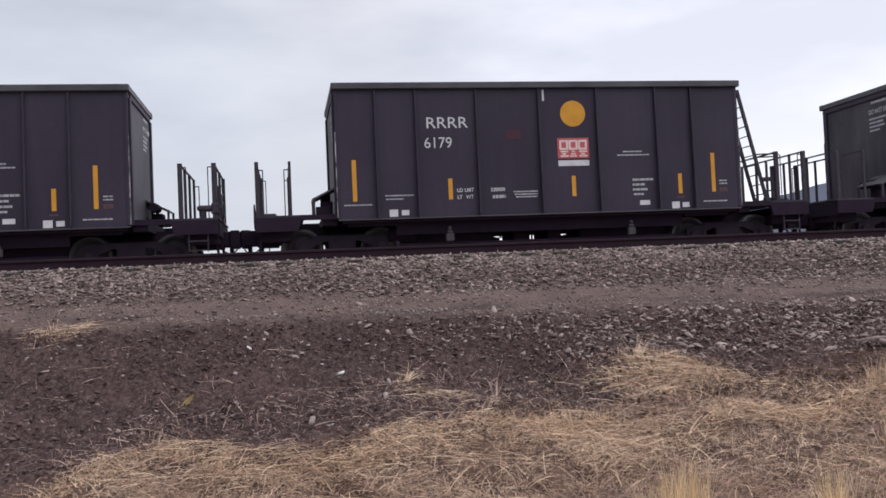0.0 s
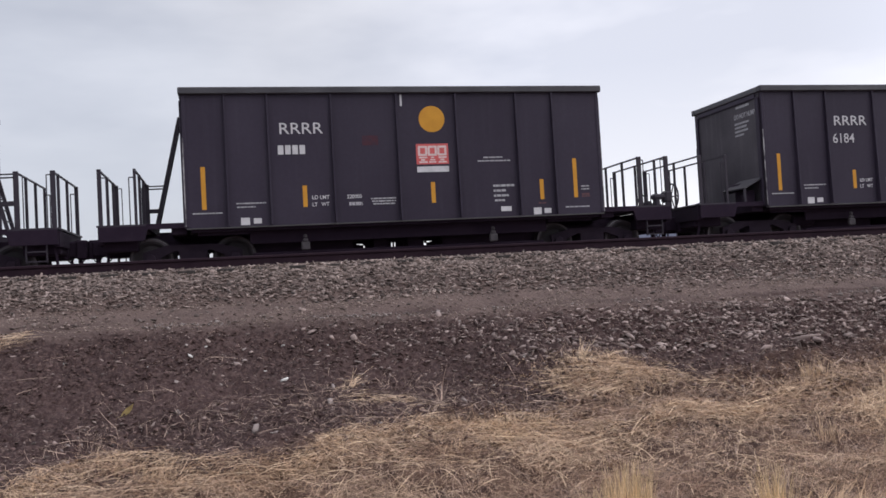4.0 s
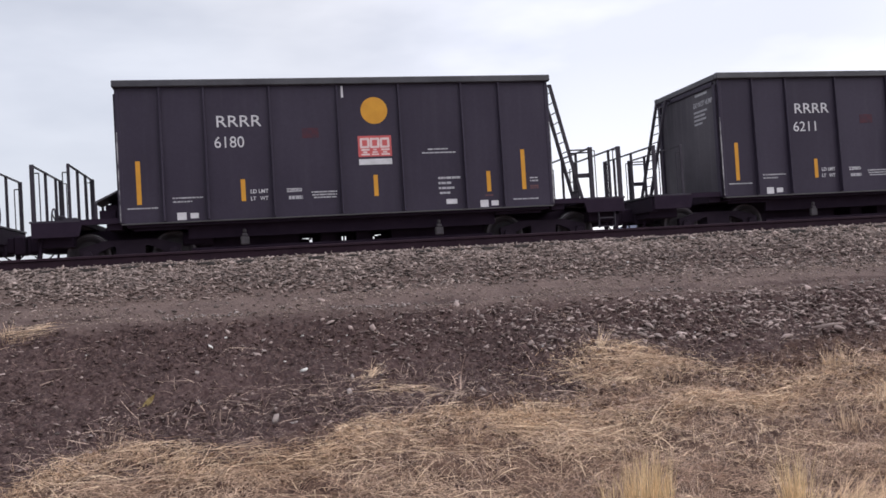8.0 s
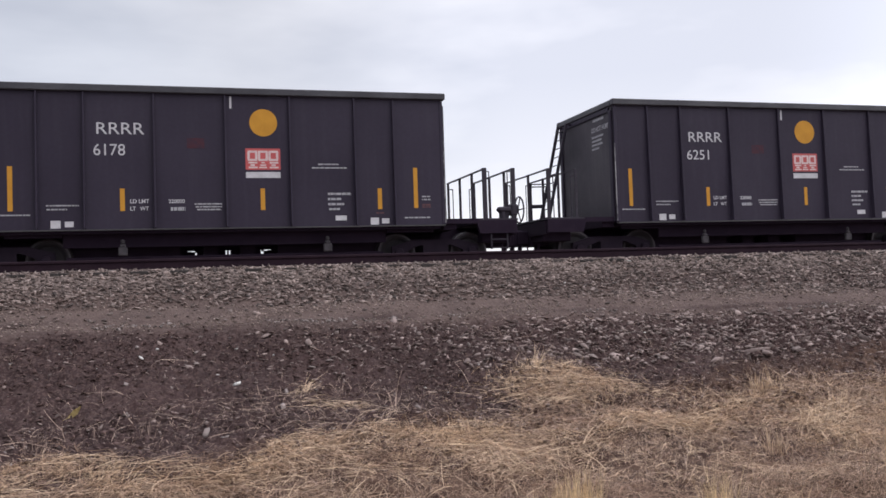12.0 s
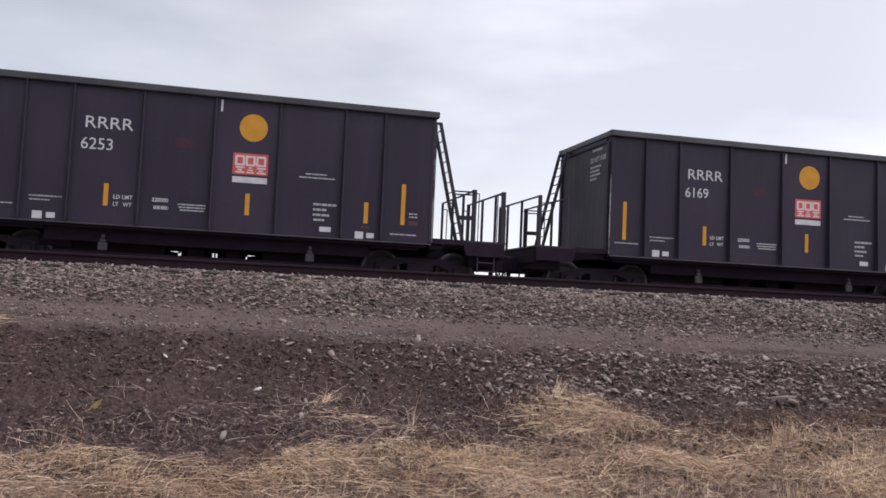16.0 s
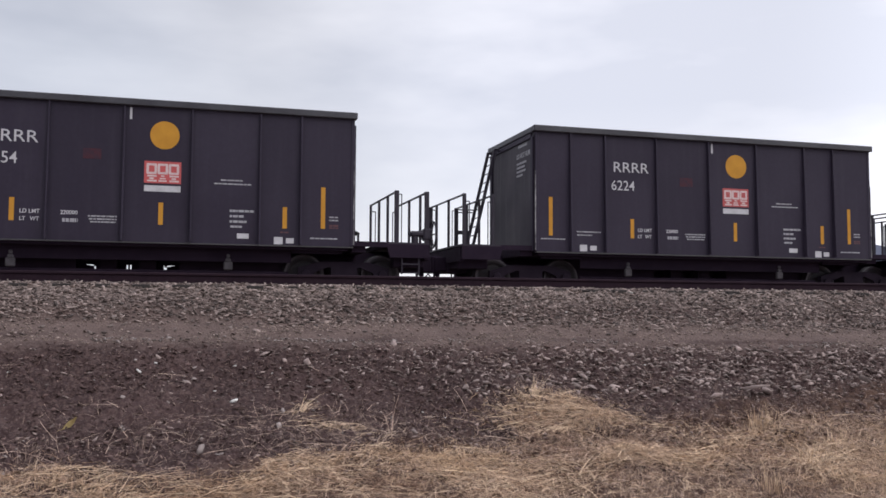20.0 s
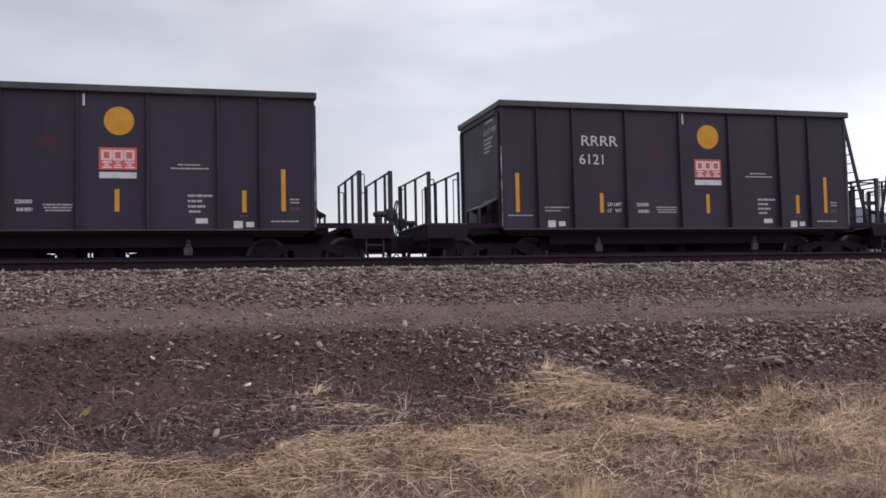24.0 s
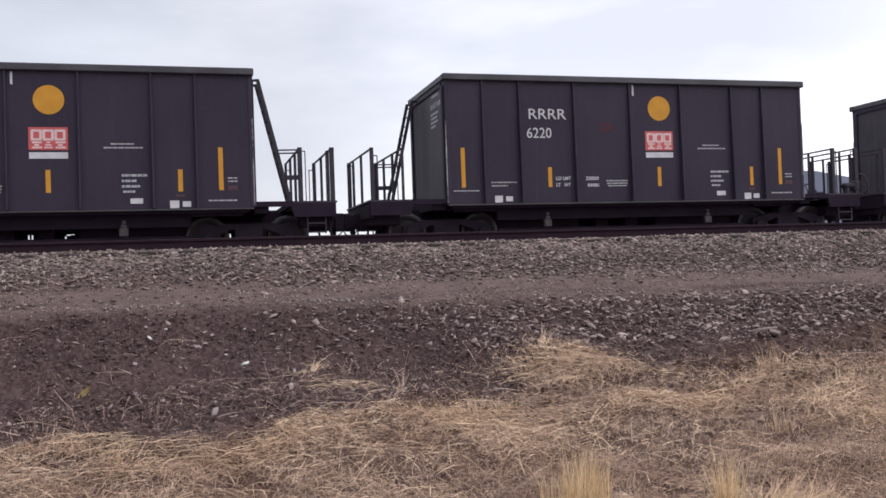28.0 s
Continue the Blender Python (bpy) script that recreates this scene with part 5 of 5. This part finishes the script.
        on_side("faded_patch", once("patch", lambda: plate(0.36, 0.22)), M_FADED, car, 3.86, 3.10 + Z0, s, "faded dull red patch")
        on_side("white_tick", once("tick", lambda: plate(0.045, 0.26)), M_WHITE, car, 4.76, 3.98 + Z0, s, "white vertical tick")
        on_side("square_label", once("sq_a", lambda: plate(0.19, 0.16)), M_WHITE, car, 1.14, 1.42 + Z0, s, "white square label")
        on_side("square_label", once("sq_b", lambda: plate(0.17, 0.115)), M_WHITE, car, 1.41, 1.445 + Z0, s, "white square label")
        on_side("square_label", once("sq_a", None), M_WHITE, car, 7.80, 1.41 + Z0, s, "white square label")
        on_side("square_label", once("sq_b", None), M_WHITE, car, 8.06, 1.435 + Z0, s, "white square label")
        on_side("square_label", once("sq_c", lambda: plate(0.25, 0.11)), M_WHITE, car, 7.01, 1.515 + Z0, s, "white square label")
        on_side("small_lettering", once("t_lines", lambda: dashes([(0, 0.57, 0.14, 0.03), (0.02, 0.57, 0.08, 0.03), (0.05, 0.55, 0.02, 0.03)], 1)), M_GREYTEXT, car, 3.99, 1.765 + Z0, s)
        on_side("small_lettering", once("t_mid", lambda: dashes([(0.14, 0.60, 0.08, 0.03), (0, 0.78, 0.0, 0.03)], 2)), M_GREYTEXT, car, 6.51, 2.69 + Z0, s)
        on_side("small_lettering", once("t_block", lambda: dashes([(0, 0.52, 0.36, 0.05), (0, 0.30, 0.245, 0.05), (0, 0.36, 0.13, 0.05), (0.02, 0.26, 0.02, 0.045)], 4)), M_GREYTEXT, car, 6.85, 1.75 + Z0, s)
        on_side("small_lettering", once("t_right", lambda: dashes([(0, 0.60, 0.0, 0.03)], 5)), M_GREYTEXT, car, 8.59, 1.56 + Z0, s)
        on_side("small_lettering", once("t_corner", lambda: dashes([(0, 0.2, 0.24, 0.03), (0, 0.2, 0.17, 0.03)], 6)), M_GREYTEXT, car, 9.01, 1.80 + Z0, s)
        on_side("red_stencil", once("t_red", lambda: dashes([(0, 0.21, 0.05, 0.045), (0, 0.20, 0.0, 0.03)], 11)), M_DULLRED, car, 9.01, 1.80 + Z0, s, "dull red stencil mark")
        on_side("red_stencil", once("t_red_small", lambda: dashes([(0, 0.19, 0.0, 0.035)], 12)), M_DULLRED, car, 7.93, 1.675 + Z0, s, "dull red stencil mark")
        on_side("small_lettering", once("t_left", lambda: dashes([(0, 0.62, 0.0, 0.028)], 7)), M_GREYTEXT, car, 0.14, 1.70 + Z0, s)
        on_side("small_lettering", once("t_left_two", lambda: dashes([(0, 0.63, 0.08, 0.03), (0.01, 0.40, 0.0, 0.03)], 8)), M_GREYTEXT, car, 1.06, 1.81 + Z0, s)
    hump = text_fit("DO NOT HUMP", 0, 0.95, 0, 0.13, 0.003)
    bars = once("t_end", lambda: dashes([(0.1, 0.7, 0.42, 0.06), (0.0, 0.66, 0.0, 0.05), (0.0, 0.55, -0.1, 0.05), (0.0, 0.6, -0.2, 0.05), (0.0, 0.4, -0.3, 0.05)], 9))
    for s, rz in ((-1, -90), (1, 90)):
        y = -0.40 if s < 0 else 0.40
        for nm, me, z, mat in (("hump_warning", hump, 3.42, M_GREYTEXT), ("small_lettering", bars, 3.30, M_GREYTEXT)):
            ob = part(nm, me, mat, car)
            ob.matrix_basis = pose(s * (LEN / 2 + 0.0105), y, z, 90, 0, rz)
    return tagged(car, "black steel hopper car with yellow disc and end platforms", "freight car", group="cars of the train")


# number on the side (None: never seen), ladder end leading away (True) or turned about (False)
CARS = [(-1, None, False), (0, "6179", True), (1, "6136", True), (2, "6168", False), (3, "6229", True), (4, None, False), (5, "6184", True), (6, "6254", True),
        (7, "6131", False), (8, "6180", True), (9, "6211", False), (10, "6255", True), (11, "6192", True), (12, "6178", False), (13, "6251", False), (14, None, True),
        (15, "6214", False), (16, "6253", True), (17, "6169", False), (18, "6117", True), (19, "6123", True), (20, "6154", False), (21, "6224", False), (22, "6238", False),
        (23, "6228", False), (24, "6234", False), (25, "6121", True), (26, "6217", False), (27, "6152", True), (28, "6226", True), (29, "6220", False), (30, None, True)]
# distance gone by the train, metres, at each time
GONE_T = [0, 1, 2, 5, 6, 8, 10, 11, 15, 17, 18, 20, 23, 25, 28]
GONE_M = [0.87 * d for d in (0, 16.904, 33.13, 82.966, 99.456, 132.247, 164.954, 181.264, 246.556, 279.152, 295.519, 328.156, 377.022, 409.682, 458.724)]


def car_pose(k, ladder_ahead, gone):
    return pose((1.334 + 16 * k) * 0.87 + LEN / 2 - gone, FAR_Y, FAR_TOP, 0, 0, 0 if ladder_ahead else 180)


TRAIN = []


def build_train():
    firsts = {True: build_car(-1), False: build_car(1)}
    waiting = dict(firsts)
    cars = [waiting.pop(ahead, None) or copy_thing(firsts[ahead], Matrix.Identity(4)) for _, _, ahead in CARS]
    bars = None
    for car, (k, number, ahead) in zip(cars, CARS):
        car.matrix_basis = car_pose(k, ahead, 0)
        if number:
            me = text_fit(number, 1.985, 2.61, 0, 0.243, 0.0005)
        else:
            if bars is None:
                bm = bmesh.new()
                for i in range(4):
                    box(bm, 0.07 + 0.157 * i, 0.1, 0, 0.12, 0.2, 0.003)
                bars = bpy.data.meshes.new("number_bars")
                bm.to_mesh(bars)
                bm.free()
            me = bars
        for s in (-1 if ahead else 1,):
            on_side("car_number", me, M_WHITE, car, 1.985, 2.935 + Z0, s, "white stencilled car number")
        TRAIN.append((car, k, ahead))


build_train()


# ------------------------------------------------------------------ what moves
def gone_at(t):
    return float(np.interp(t, GONE_T, GONE_M))


def motions():
    for car, k, ahead in TRAIN:
        walk(car, [(t, car_pose(k, ahead, g)) for t, g in zip(GONE_T, GONE_M)])
    # the wheels roll; wheelsets that stand alike in their bogies turn alike
    lead = {}
    steps = [i / FPS for i in range(int(28 * FPS) + 1)]
    for car, k, ahead in TRAIN:
        for bogie in car.children:
            if not bogie.name.startswith("bogie"):
                continue
            for ws in bogie.children:
                if not ws.name.startswith("wheelset"):
                    continue
                key = (ahead, ws.location.x > 0)
                if key not in lead:
                    sign = -1 if ahead else 1
                    x = ws.location.x
                    walk(ws, [(t, pose(x, 0, WHEEL_R, 0, sign * math.degrees(gone_at(t) / WHEEL_R), 0)) for t in steps])
                    lead[key] = ws.animation_data
                else:
                    ws.rotation_mode = "QUATERNION"
                    own = ws.animation_data_create()
                    own.action = lead[key].action
                    own.action_slot = lead[key].action_slot


motions()
